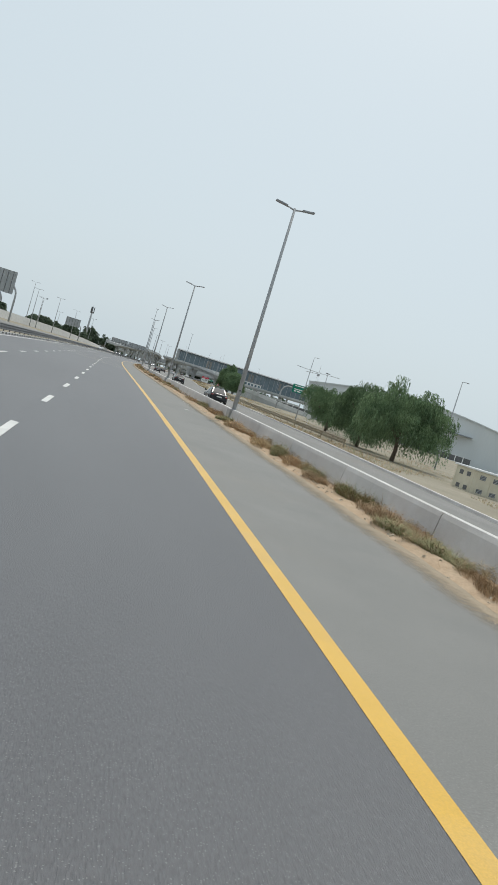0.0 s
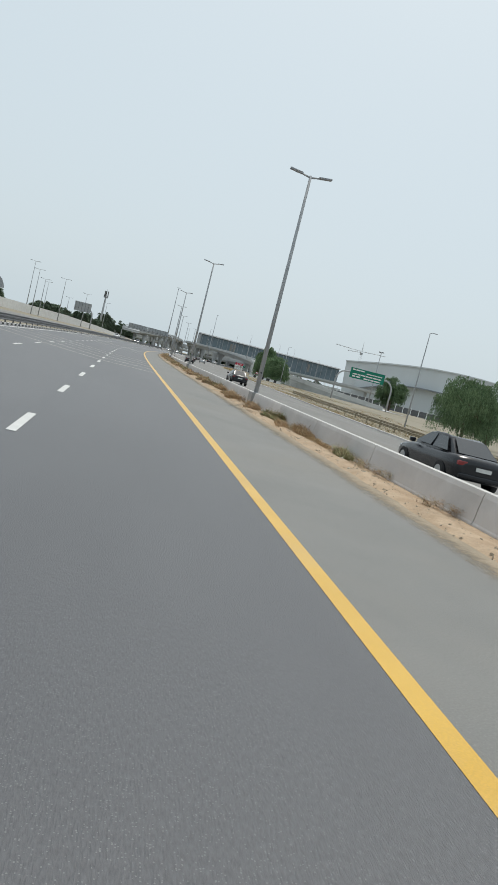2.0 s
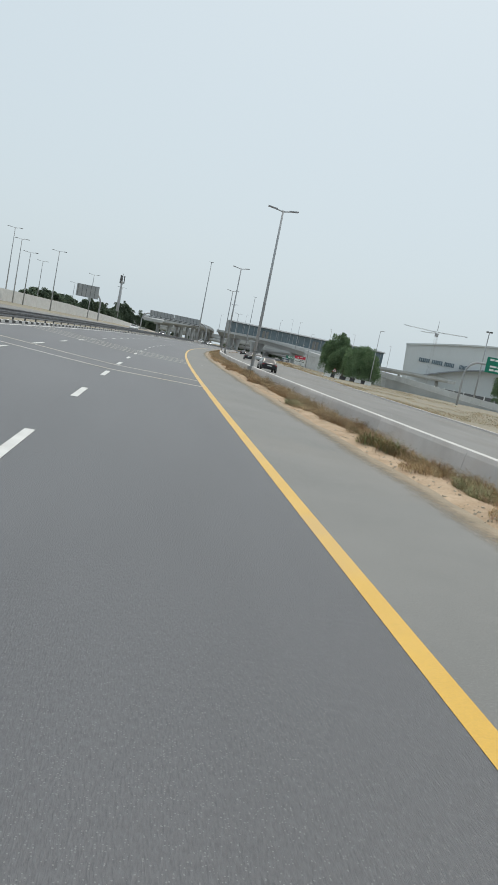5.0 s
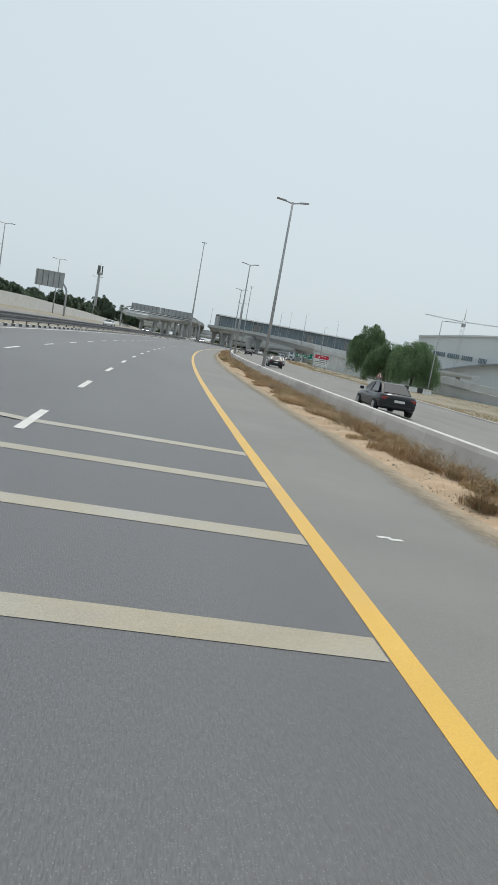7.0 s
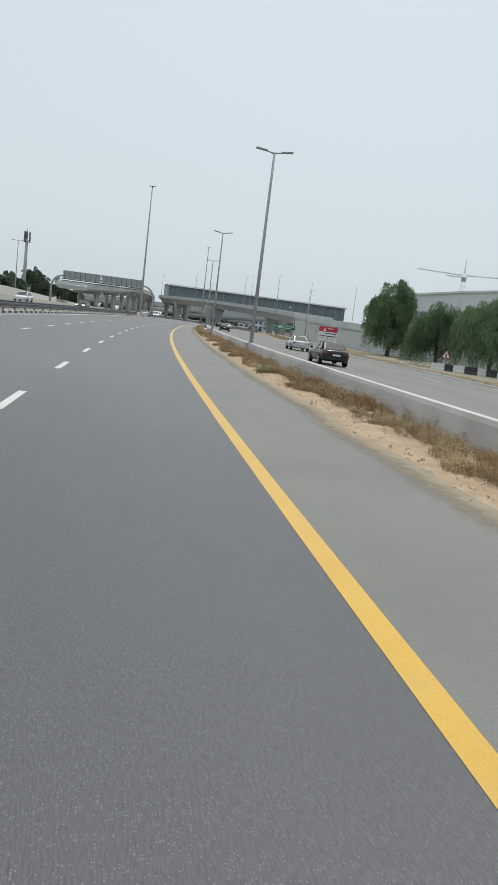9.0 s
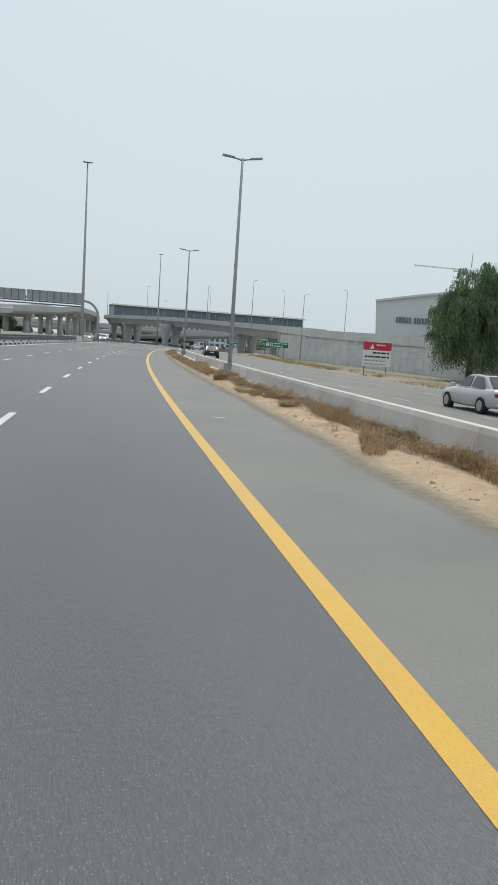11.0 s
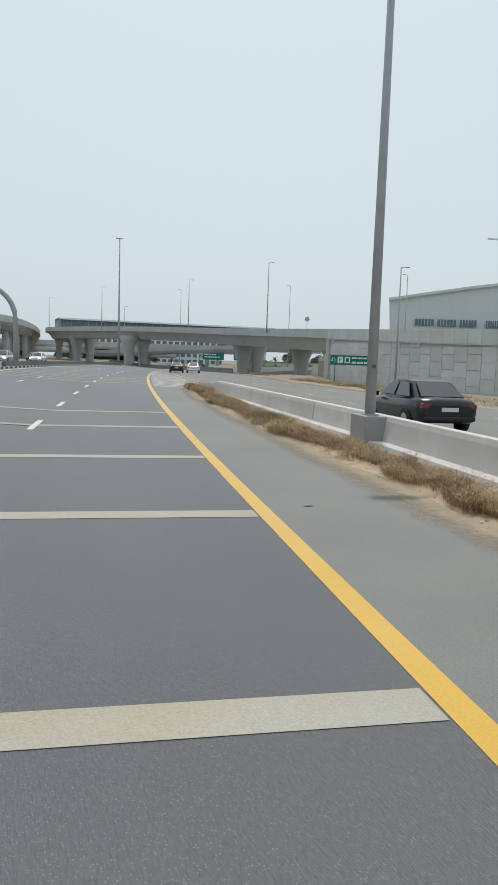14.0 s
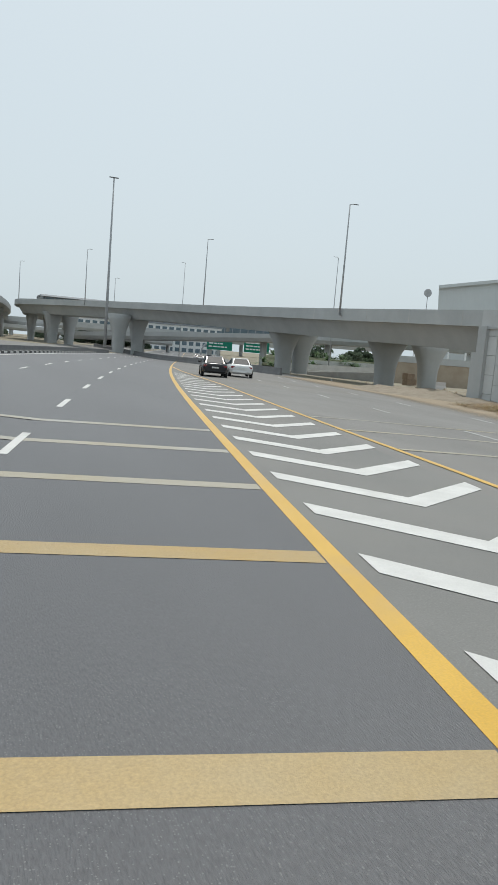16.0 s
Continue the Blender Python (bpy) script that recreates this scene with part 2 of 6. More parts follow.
bm = bmesh.new()
n = 40
g = [[bm.verts.new((-2500 + 5000 * i / n, -1500 + 5000 * j / n, -2.1)) for i in range(n + 1)] for j in range(n + 1)]
for j in range(n):
    for i in range(n):
        bm.faces.new((g[j][i], g[j][i + 1], g[j + 1][i + 1], g[j + 1][i]))
solo("ground", bm, SOIL, "flat dry sandy plain beside the highway", kind="structure")
for name, a, b, cols, what in (("verge", -190, -28.5, 20, "dusty dry slope beyond the opposite carriageway"), ("median", -13.6, -11.6, 2, "narrow dusty median strip"), ("verge", edge_right, 190, 16, "dusty dry ground with sparse yellow grass")):
    bm = bmesh.new()
    ribbon(bm, -58, 800, a, b, -0.006, 5, cols)
    solo(name, bm, SOIL, what, kind="structure")
bm = bmesh.new()
ribbon(bm, -58, 380, 3.0, 5.0, -0.06, 4, 1)
solo("verge", bm, SAND, "packed sand under the barrier", kind="structure")
bm = bmesh.new()
ribbon(bm, -58, 800, -11.6, 0.0, 0.0, 4, 6)
main_road = solo("road", bm, ASPHALT, "smooth dark grey asphalt of a three-lane highway", kind="structure")
bm = bmesh.new()
ribbon(bm, -58, 446, 0.0, lambda s: verge_left(s) + 0.5 if s < 371 else float(np.interp(s, (371, 446), (3.9, 0.02))), 0.0, 1.0, 3)
solo("shoulder", bm, SHOULDER, "lighter grey dusty asphalt shoulder", kind="structure")
bm = bmesh.new()
ribbon(bm, -58, 800, lambda s: 4.7 if s < 371 else float(np.interp(s, (371, 446, 900), (3.9, 0.02, 0.02))), edge_right, -0.002, 4, 6)
service = solo("side_road", bm, SERVICE, "worn pale grey asphalt side road", kind="structure")
bm = bmesh.new()
ribbon(bm, 340, 450, 2.3, 6.0, -0.014, 4, 2)
solo("side_road", bm, SERVICE, "worn asphalt where the side road joins", kind="structure")
bm = bmesh.new()
ribbon(bm, -58, 800, -28.5, -13.6, 0.0, 5, 4)
solo("far_carriageway", bm, SERVICE, "pale asphalt of the opposite carriageway", kind="structure")
bm = bmesh.new()
prev = None
for i in range(430 * 4):
    s = -58 + i * 0.25
    if s > 370.5:
        break
    a, b = verge_left(s), max(verge_right(s), verge_left(s) + 0.05)
    row = []
    for c in range(7):
        o = a + (b - a) * c / 6
        p = road(s, o)
        up = 0.012 + (0.1 * math.sin(math.pi * min(1, c / 4)) if 0 < c else -0.03) * (0.6 + 0.6 * noise.noise((s * 0.6, o * 1.4, 0))) * (1 if c < 6 else 0.5)
        row.append(bm.verts.new((p.x, p.y, p.z + up)))
    if prev:
        for c in range(6):
            bm.faces.new((prev[c], prev[c + 1], row[c + 1], row[c]))
    prev = row
solo("sand_verge", bm, SAND, "strip of orange sand drifted along the barrier", kind="structure", smooth=True)

# thin dust blown from the sand over the shoulder's edge
DUST = surface("road_dust", (0.3, 0.25, 0.185), (0.38, 0.31, 0.23), 1.8, 50, 0.95, 0.4, grain=0.35, dirt=0.5, dirt_col=(0.26, 0.235, 0.19), spec=0.15)


def thin_out(m, scale):
    """Lets what lies below show through where the mesh's own 'cover' is low, in ragged patches."""
    n, l = m.node_tree.nodes, m.node_tree.links
    at = n.new("ShaderNodeAttribute")
    at.attribute_name = "cover"
    geo = n.new("ShaderNodeNewGeometry")
    tex = n.new("ShaderNodeTexNoise")
    tex.inputs["Scale"].default_value, tex.inputs["Detail"].default_value, tex.inputs["Roughness"].default_value = scale, 6, 0.7
    l.new(geo.outputs["Position"], tex.inputs["Vector"])
    add = n.new("ShaderNodeMath")
    add.operation = "ADD"
    l.new(at.outputs["Fac"], add.inputs[0])
    l.new(tex.outputs["Fac"], add.inputs[1])
    mr = n.new("ShaderNodeMapRange")
    mr.inputs["From Min"].default_value, mr.inputs["From Max"].default_value = 0.62, 1.3
    l.new(add.outputs[0], mr.inputs[0])
    clear, mix = n.new("ShaderNodeBsdfTransparent"), n.new("ShaderNodeMixShader")
    l.new(mr.outputs[0], mix.inputs[0])
    l.new(clear.outputs[0], mix.inputs[1])
    l.new(n["Principled BSDF"].outputs[0], mix.inputs[2])
    l.new(mix.outputs[0], n["Material Output"].inputs["Surface"])


thin_out(DUST, 5.0)
bm = bmesh.new()
ribbon(bm, -58, 369.5, lambda s: verge_left(s) - 0.75, lambda s: verge_left(s) + 0.06, 0.0025, 0.5, 6)
dust = solo("dust_edge", bm, DUST, "thin tan dust along the shoulder's edge", kind="structure")
cover = dust.data.attributes.new("cover", "FLOAT", "POINT")
cover.data.foreach_set("value", [(i % 7) / 6 for i in range(len(dust.data.vertices))])
# ---- road markings ----
bm = bmesh.new()
ribbon(bm, -58, 446, -0.1, 0.1, 0.003, 2)
ribbon(bm, 446, 700, -0.08, 0.08, 0.005, 4)
part("edge_line", bm, YELLOW_PAINT, main_road, "wide yellow edge line")
bm = bmesh.new()
ribbon(bm, -58, 800, -11.05, -10.87, 0.005, 4)
part("edge_line", bm, WHITE_PAINT, main_road, "pale edge line by the median")
dash_me = mesh_of("dash", box(bmesh.new(), -0.075, 0.075, -1.25, 1.25, 0.0, 0.006), WHITE_PAINT)
for k in range(-26, 62):
    s = 152.97 + 7.98 * k
    for o in (-3.65, -7.3):
        d = part("dash", dash_me, None, main_road)
        d.matrix_world = at_road(s, o, lie(o) + fall(s) + 0.002)

# worn yellow bars across the lanes; all but two coloured pale for sky glare
for s in (92.0, 97.2, 102.6, 108.2, 113.8, 147.7, 151.2, 169.1, 171.6, 174.2, 176.7, 329.3, 334.0, 338.8, 344.4, 349.4, 375.1, 378.4, 381.6, 384.8, 387.9):
    bm = bmesh.new()
    ribbon(bm, s - 0.18, s + 0.18, -10.85, -0.12, 0.004, 0.2, 6)
    yel = s in (375.1, 378.4)
    part("strip", bm, STRIP_YELLOW if yel else STRIP_PAINT, main_road, "faded yellow bar across the lanes" if yel else "worn bar across the lanes, coloured pale as from sky glare")
# gore chevrons and its far line
def gore_right(s):
    return float(np.interp(s, (362, 371, 383, 391, 411, 431, 445), (4.45, 4.1, 3.83, 3.43, 2.6, 0.9, 0.1)))


bm = bmesh.new()
ribbon(bm, 363, 445, lambda s: gore_right(s) - 0.07, lambda s: gore_right(s) + 0.07, 0.006, 1.5)
part("edge_line", bm, YELLOW_PAINT, service, "thin yellow line along the gore")
for k in range(-2, 24):
    s = 374.25 + 2.18 * k
    w = gore_right(s + 2)
    if w < 0.75:
        break
    mid = w * 0.5 - 0.04
    bm = bmesh.new()
    lo = [(0.27, 1.5), (mid, 0.0), (w - 0.42, 1.5)]
    rows = []
    for o, ds in lo:
        pa, pb = road(s + ds * (w / 3.8), o), road(s + ds * (w / 3.8) + 0.58, o)
        rows.append([bm.verts.new((q.x, q.y, q.z + h)) for h in (0.007,) for q in (pa, pb)])
    for a, b in zip(rows, rows[1:]):
        bm.faces.new((a[0], b[0], b[1], a[1]))
    part("chevron", bm, WHITE_PAINT, service, "white gore stripe" if k == -2 else "")
for s in (386.65, 390.1, 393.6):
    bm = bmesh.new()
    ribbon(bm, s - 0.12, s + 0.12, gore_right(s) + 0.12, 14.5, 0.004, 0.2, 6)
    part("strip", bm, STRIP_PAINT, service, "worn yellow bar across the side road, coloured pale as from sky glare")
# side road lane dashes
FAINT = surface("worn_white_paint", (0.34, 0.34, 0.33), (0.45, 0.45, 0.44), 1.2, 60, 0.6, 0.3, grain=0.3, dirt=0.7, dirt_col=(0.26, 0.26, 0.25))
faint_me = mesh_of("dash", box(bmesh.new(), -0.06, 0.06, -1.1, 1.1, 0.0, 0.006), FAINT)
for k in range(70):
    s = -40 + 8.0 * k
    if s < 255:
        continue
    for f in (0.36, 0.68):
        o = (4.9 if s < 371 else gore_right(min(s, 445))) * (1 - f) + edge_right(s) * f
        if s > 440 and f > 0.5:
            continue
        d = part("dash", faint_me, None, service)
        d.matrix_world = at_road(s, o, lie(o) + fall(s) + 0.001)
# ---- lamp posts on the barrier ----
PEDESTAL = surface("dark_concrete", (0.3, 0.3, 0.295), (0.37, 0.365, 0.355), 0.9, 40, 0.85, 0.25, grain=0.14, dirt=0.4, dirt_col=(0.24, 0.235, 0.225), spec=0.3)


def twin_lamp(m):
    t = thing("street_lamp", "tall galvanised steel lamp post with two arms on the concrete barrier", "street lamp", "lamp posts along the barrier", m)
    bm = bmesh.new()
    tube(bm, [(0, 0, 0), (0, 0, 11.1)], [0.122, 0.066], 12)
    part("pole", bm, GALV, t)
    part("footing", box(bmesh.new(), -0.27, 0.25, -0.5, 0.5, -0.8, -0.004, 0, 0.02), PEDESTAL, t, "darker concrete footing block")
    part("number_mark", box(bmesh.new(), -0.045, 0.045, -0.121, -0.1, 1.02, 1.1), DARK_STEEL, t, "small dark painted bar")
    bm = bmesh.new()
    box(bm, -0.16, 0.16, -0.16, 0.16, 0, 0.025, 0, 0.008)
    part("base_plate", bm, GALV, t)
    for sx in (-1, 1):
        bm = bmesh.new()
        tube(bm, [(0, 0, 11.0), (sx * 0.25, 0, 11.06), (sx * 0.5, 0, 11.1)], [0.05, 0.045, 0.04], 8)
        arm = part("arm", bm, GALV, t)
        bm = bmesh.new()
        box(bm, -0.34, 0.34, -0.14, 0.14, -0.04, 0.05, 0, 0.03)
        head = part("lamp_head", bm, LAMP_GREY, t, "flat grey lamp head")
        head.matrix_local = pose(sx * 0.76, 0, 11.15, 0, sx * -7, 0)
    return t


POLES = [(35.15, 4.62), (81.35, 4.59), (123.9, 4.55), (171.6, 4.53), (214.55, 4.75), (255.95, 4.69), (298.67, 4.42), (341.1, 3.82)]
first = twin_lamp(at_road(POLES[0][0], POLES[0][1], 0.66))
for s, o in POLES[1:]:
    copy_thing(first, at_road(s, o, 0.66))
copy_thing(first, at_road(-10.0, 4.65, 0.66))

# ---- concrete barrier ----
SEG = 5.9
bm = bmesh.new()
sweep(bm, [(0, -SEG / 2 + 0.015, 0), (0, SEG / 2 - 0.015, 0)], [(-0.22, -0.25), (-0.22, 0.05), (-0.2, 0.08), (-0.14, 0.56), (-0.11, 0.66), (0.11, 0.66), (0.14, 0.56), (0.2, 0.08), (0.22, 0.05), (0.22, -0.25)])
bm.normal_update()
# top faces take the paler material
for f in bm.faces:
    if f.calc_center_median().z > 0.64:
        f.material_index = 1
seg_me = mesh_of("barrier_segment", bm, [CONCRETE, PALE_TOP])
barrier = thing("concrete_barrier", "long grey precast concrete barrier with a pale top", "barrier", kind="structure")
def barrier_offset(s):
    return float(np.interp(s, (300, 342, 358, 368), (4.62, 4.12, 3.62, 3.1)))


for k in range(72):
    s = -52.4 + SEG * k
    if s > 362:
        break
    b = part("barrier_segment", seg_me, None, barrier)
    b.matrix_world = at_road(s, barrier_offset(s), 0.0, math.degrees((barrier_offset(s + 2) - barrier_offset(s - 2)) / 4))

tip = bmesh.new()
sweep(tip, [(0, -SEG / 2 + 0.015, 0), (0, SEG / 2, 0)], [(-0.22, -0.25), (-0.22, 0.05), (-0.2, 0.08), (-0.14, 0.56), (-0.11, 0.66), (0.11, 0.66), (0.14, 0.56), (0.2, 0.08), (0.22, 0.05), (0.22, -0.25)])
for v in tip.verts:
    if v.co.z > 0:
        v.co.z *= 0.94 - 0.3 * (v.co.y / SEG + 0.5)
tip.normal_update()
for f in tip.faces:
    if f.normal.z > 0.9:
        f.material_index = 1
part("barrier_segment", mesh_of("barrier_segment", tip, [CONCRETE, PALE_TOP]), None, barrier, "last barrier piece lower towards its tip").matrix_world = at_road(366.6, barrier_offset(366.6), 0.0, -3)


# ---- retaining wall and flyover ----
def smooth_line(pts, n=6):
    out = []
    P = [Vector(p) for p in pts]
    for i in range(len(P) - 1):
        a, b, c, d = P[max(i - 1, 0)], P[i], P[i + 1], P[min(i + 2, len(P) - 1)]
        for k in range(n):
            t = k / n
            out.append(0.5 * ((2 * b) + (c - a) * t + (2 * a - 5 * b + 4 * c - d) * t * t + (3 * b - a - 3 * c + d) * t ** 3))
    return out + [P[-1]]


# foot of the wall from the flyover back to the ramp's low end: x, y, top of the parapet
WALL = smooth_line([(58.3, 418.7, 6.56), (55.2, 385, 5.4), (53.8, 355, 4.65), (53.5, 335, 4.2), (54.8, 316, 3.6), (58.5, 296, 2.8), (66, 276, 1.6), (76, 258, 0.5)], 8)
_wd = [0.0]
for _a, _b in zip(WALL, WALL[1:]):
    _wd.append(_wd[-1] + (_b.xy - _a.xy).length)


def wall_at(d):
    """Point on the wall's face at distance d from the flyover, its top, and its heading in degrees."""
    p = [float(np.interp(d, _wd, [q[i] for q in WALL])) for i in range(3)]
    e = [float(np.interp(d + 0.5, _wd, [q[i] for q in WALL])) for i in range(2)]
    f = [float(np.interp(d - 0.5, _wd, [q[i] for q in WALL])) for i in range(2)]
    return p[0], p[1], p[2], math.degrees(math.atan2(f[0] - e[0], f[1] - e[1]))


def at_wall(d, out, z):
    """Pose on the wall: +y along it towards the flyover, +x into it."""
    x, y, _, h = wall_at(d)
    return pose(x, y, z, 0, 0, -h) @ pose(out, 0, 0)


bm = bmesh.new()
sweep_pts = [(q.x, q.y, 0) for q in WALL][::-1]
prev = None
for q, d in zip(WALL, _wd):
    h = math.radians(wall_at(d)[3])
    rx, ry = math.cos(h), -math.sin(h)
    zt = max(q.z - 1.35, -0.6)
    row = [bm.verts.new(c) for c in ((q.x, q.y, -1.2), (q.x, q.y, zt), (q.x + 11.5 * rx, q.y + 11.5 * ry, zt), (q.x + 11.5 * rx, q.y + 11.5 * ry, -1.2))]
    if prev:
        for c in range(3):
            bm.faces.new((prev[c], row[c], row[c + 1], prev[c + 1]))
    else:
        bm.faces.new(row)
    prev = row
retaining = solo("retaining_wall", bm, BRIDGE, "pale concrete retaining wall of interlocking panels", kind="structure")
# the flyover's near edge: x, y, top of the parapet
EDGE = [(58.3, 418.7, 6.56), (58.8, 430, 6.95), (58.8, 443, 7.35), (58.4, 466, 8.1), (56.8, 488, 8.85), (52.5, 512, 9.6), (44.5, 534, 10.0), (34.0, 556, 10.1), (32.1, 563, 10.1), (32.4, 573, 10.05), (35, 586, 9.9), (42, 612, 9.5)]
fly = thing("flyover", "curved pale concrete flyover on flared piers", "bridge")


LINE = smooth_line(EDGE)
bm = bmesh.new()
sweep(bm, LINE, [(0.9, -1.3), (2.2, -3.3), (9.3, -3.3), (10.6, -1.3)][::-1])
part("girder", bm, BRIDGE, fly, "grey box girder")
bm = bmesh.new()
sweep(bm, LINE, [(0, 0), (0, -1.3), (11.5, -1.3), (11.5, 0), (11.25, 0), (11.2, -1.05), (0.3, -1.05), (0.25, 0)][::-1])
part("deck", bm, BRIDGE, fly, "pale deck with solid parapets")


def pier(x, y, top, turn=0.0):
    bm = bmesh.new()
    lv = [(-0.9, 1.15, 0.75), (0.3 * top, 1.22, 0.85), (0.55 * top, 1.45, 0.95), (0.75 * top, 1.8, 1.1), (0.9 * top, 2.2, 1.25), (top + 0.6, 2.65, 1.45)]
    rings = []
    for z, a, b in lv:
        rings.append([bm.verts.new((a * math.copysign(abs(math.cos(u)) ** 0.6, math.cos(u)), b * math.copysign(abs(math.sin(u)) ** 0.6, math.sin(u)), z)) for u in (2 * math.pi * k / 20 for k in range(20))])
    for a, b in zip(rings, rings[1:]):
        for k in range(20):
            bm.faces.new((a[k], a[(k + 1) % 20], b[(k + 1) % 20], b[k]))
    bm.faces.new(rings[-1])
    ob = part("pier", bm, BRIDGE, fly, "flared concrete pier", smooth=True)
    ob.matrix_world = pose(x, y, 0, 0, 0, turn)


for x, y, top, turn in ((65.9, 444.5, 4.1, 0), (73.6, 447, 4.1, 0), (63.4, 468.2, 4.9, 0), (67.5, 471, 4.9, 0), (49.5, 520, 6.6, 20), (54, 523, 6.6, 20), (40, 553, 6.8, 35), (44.5, 557, 6.8, 35), (36.5, 570, 6.7, 75), (41, 573, 6.7, 75)):
    pier(x, y, top, turn)

# ---- distant hall and hangar ----
hall = thing("station_hall", "long raised station hall with bluish glazing under a flat roof", "building", m=pose(66.7, 870, 0))
part("wall", box(bmesh.new(), 1.5, 168, 1, 29, 11, 26.7), GLASS_DARK, hall, "dark bluish glazed wall")
ROOF_GREY = surface("roof_metal", (0.24, 0.26, 0.28), (0.29, 0.31, 0.33), 0.1, 5, 0.7, 0.0, grain=0.05)
bm = bmesh.new()
sweep(bm, [(0, 15, 26.7), (169, 15, 26.7)], [(-17, 0.3), (-15, 1.5), (15, 1.5), (17, 0.3), (15, 0), (-15, 0)])
part("roof", bm, ROOF_GREY, hall, "pale grey roof edge")
part("end_frame", box(bmesh.new(), 0, 1.5, -1, 30, 10, 27.2), ROOF_GREY, hall)
part("floor_band", box(bmesh.new(), 0, 168, 0.4, 29.6, 9.2, 11), BRIDGE, hall, "concrete floor band")
for x in range(3, 168, 6):
    part("mullion", box(bmesh.new(), x - 0.25, x + 0.25, 0.6, 1.0, 11, 26.7), ROOF_GREY, hall)
for x in (36, 40, 90, 94, 130):
    part("window", box(bmesh.new(), x, x + 2.5, 0.7, 0.98, 15, 24), SERVICE, hall, "pale stair window")
for x in range(8, 168, 20):
    part("column", tube(bmesh.new(), [(x, 15, -5), (x, 15, 9.3)], 1.4, 12), BRIDGE, hall)

hang = thing("hangar", "huge pale grey metal-clad hall with a curved roofline", "building")
N = 24


def hall_top(f):
    return 24.4 + 9.2 * math.sin(math.pi * f * 362 / 165) if f * 362 < 150 else 26.9 - (f * 362 - 150) * 0.06


bm = bmesh.new()
prev = None
for i in range(N + 1):
    f = i / N
    x, y = 145 + 330 * f, 547 - 150 * f
    row = [bm.verts.new((x + 2.2, y, -5)), bm.verts.new((x, y, hall_top(f)))]
    if prev:
        bm.faces.new((prev[0], row[0], row[1], prev[1]))
    prev = row
bm.faces.new([bm.verts.new(c) for c in ((147.2, 547, -5), (145, 547, 24.4), (245, 660, 24.4), (247, 660, -5))])
part("wall", bm, CLADDING, hang, "pale grey cladding")
bm = bmesh.new()
prev = None
for i in range(N + 1):
    f = i / N
    x, y = 145 + 330 * f, 547 - 150 * f
    z = hall_top(f)
    row = [bm.verts.new((x - 0.6, y - 0.8, z - 0.5)), bm.verts.new((x - 0.6, y - 0.8, z + 0.4)), bm.verts.new((x + 100, y + 113, z + 0.4))]
    if prev:
        for c in range(2):
            bm.faces.new((prev[c], row[c], row[c + 1], prev[c + 1]))
    prev = row
part("roof", bm, CLADDING, hang)
dirn, nrm = Vector((330, -150, 0)).normalized(), Vector((-150, -330, 0)).normalized()
for a, b in ((8.6, 15.1), (16.2, 22.7), (23.8, 29.6), (32.6, 37)):
    q = Vector((145.6, 547, 0)) + dirn * a + nrm * 0.35
    bm = bmesh.new()
    w = b - a
    for c in ((0, w, 15.6, 18.0),):
        v = [bm.verts.new(q + dirn * u + Vector((0, 0, z))) for u, z in ((c[0], c[2]), (c[1], c[2]), (c[1], c[3]), (c[0], c[3]))]
        bm.faces.new(v)
    win = part("window", bm, GLASS_DARK, hang, "dark louvred window band")
    for u in np.arange(0.0, w + 0.1, w / 6):
        bm = bmesh.new()
        qq = q + dirn * u + nrm * 0.12
        tube(bm, [(qq.x, qq.y, 15.5), (qq.x, qq.y, 18.1)], 0.08, 5)
        part("frame", bm, CLADDING, win)
# curved canopy on its front
bm = bmesh.new()
pts = []
for i in range(25):
    u = 8 + i * 5
    q = Vector((147, 547, 0)) + dirn * u + nrm * 3
    pts.append((q.x, q.y, 6.5 + 11.5 * math.sin(math.pi * 0.5 * min(1, i / 10))))
sweep(bm, pts, [(-3, -0.4), (-3, 0.3), (3, 0.3), (3, -0.4)])
part("canopy_edge", bm, ROOF_GREY, hang)
# ---- high masts by the median ----
for x, y, h in ((11.3, 384.7, 29.0), (42.9, 498.4, 28.4)):
    t = thing("high_mast", "slim tall grey lighting mast by the median", "lamp mast", "median masts", pose(x, y, 0.6))
    part("pole", tube(bmesh.new(), [(0, 0, 0), (0, 0, 10), (0, 0, h)], [0.3, 0.22, 0.11], 12), GALV, t)
    bm = bmesh.new()
    box(bm, -0.8, 0.8, -0.15, 0.15, h - 0.06, h + 0.08, 0, 0.03)
    part("lamp_bar", bm, DARK_STEEL, t)

for i in range(2, 24, 4):
    p, q = LINE[i], LINE[i + 1]
    d_ = (q - p).normalized()
    part("joint", box(bmesh.new(), -0.012, 0.05, -0.02, 0.02, -1.28, 0.002), CONCRETE, fly).matrix_world = pose(p.x, p.y, p.z, 0, 0, -math.degrees(math.atan2(d_.x, d_.y)))
# ---- retaining wall panels ----
PANEL = surface("panel_concrete", (0.5, 0.51, 0.51), (0.57, 0.58, 0.575), 0.5, 25, 0.85, 0.2, grain=0.1, dirt=0.3, dirt_col=(0.4, 0.385, 0.36), vary=0.05, spec=0.3)
PW, PH = 2.25, 1.5
panel_me = mesh_of("panel", box(bmesh.new(), -0.05, 0.03, -PW / 2 + 0.03, PW / 2 - 0.03, 0.03, PH - 0.03), PANEL)
half_me = mesh_of("panel", box(bmesh.new(), -0.05, 0.03, -PW / 2 + 0.03, PW / 2 - 0.03, 0.03, PH / 2 - 0.03), PANEL)
cap_me = mesh_of("parapet_panel", box(bmesh.new(), -0.12, 0.12, -PW / 2 + 0.025, PW / 2 - 0.025, 0, 1.3), PANEL)
k, d = 0, 1.2
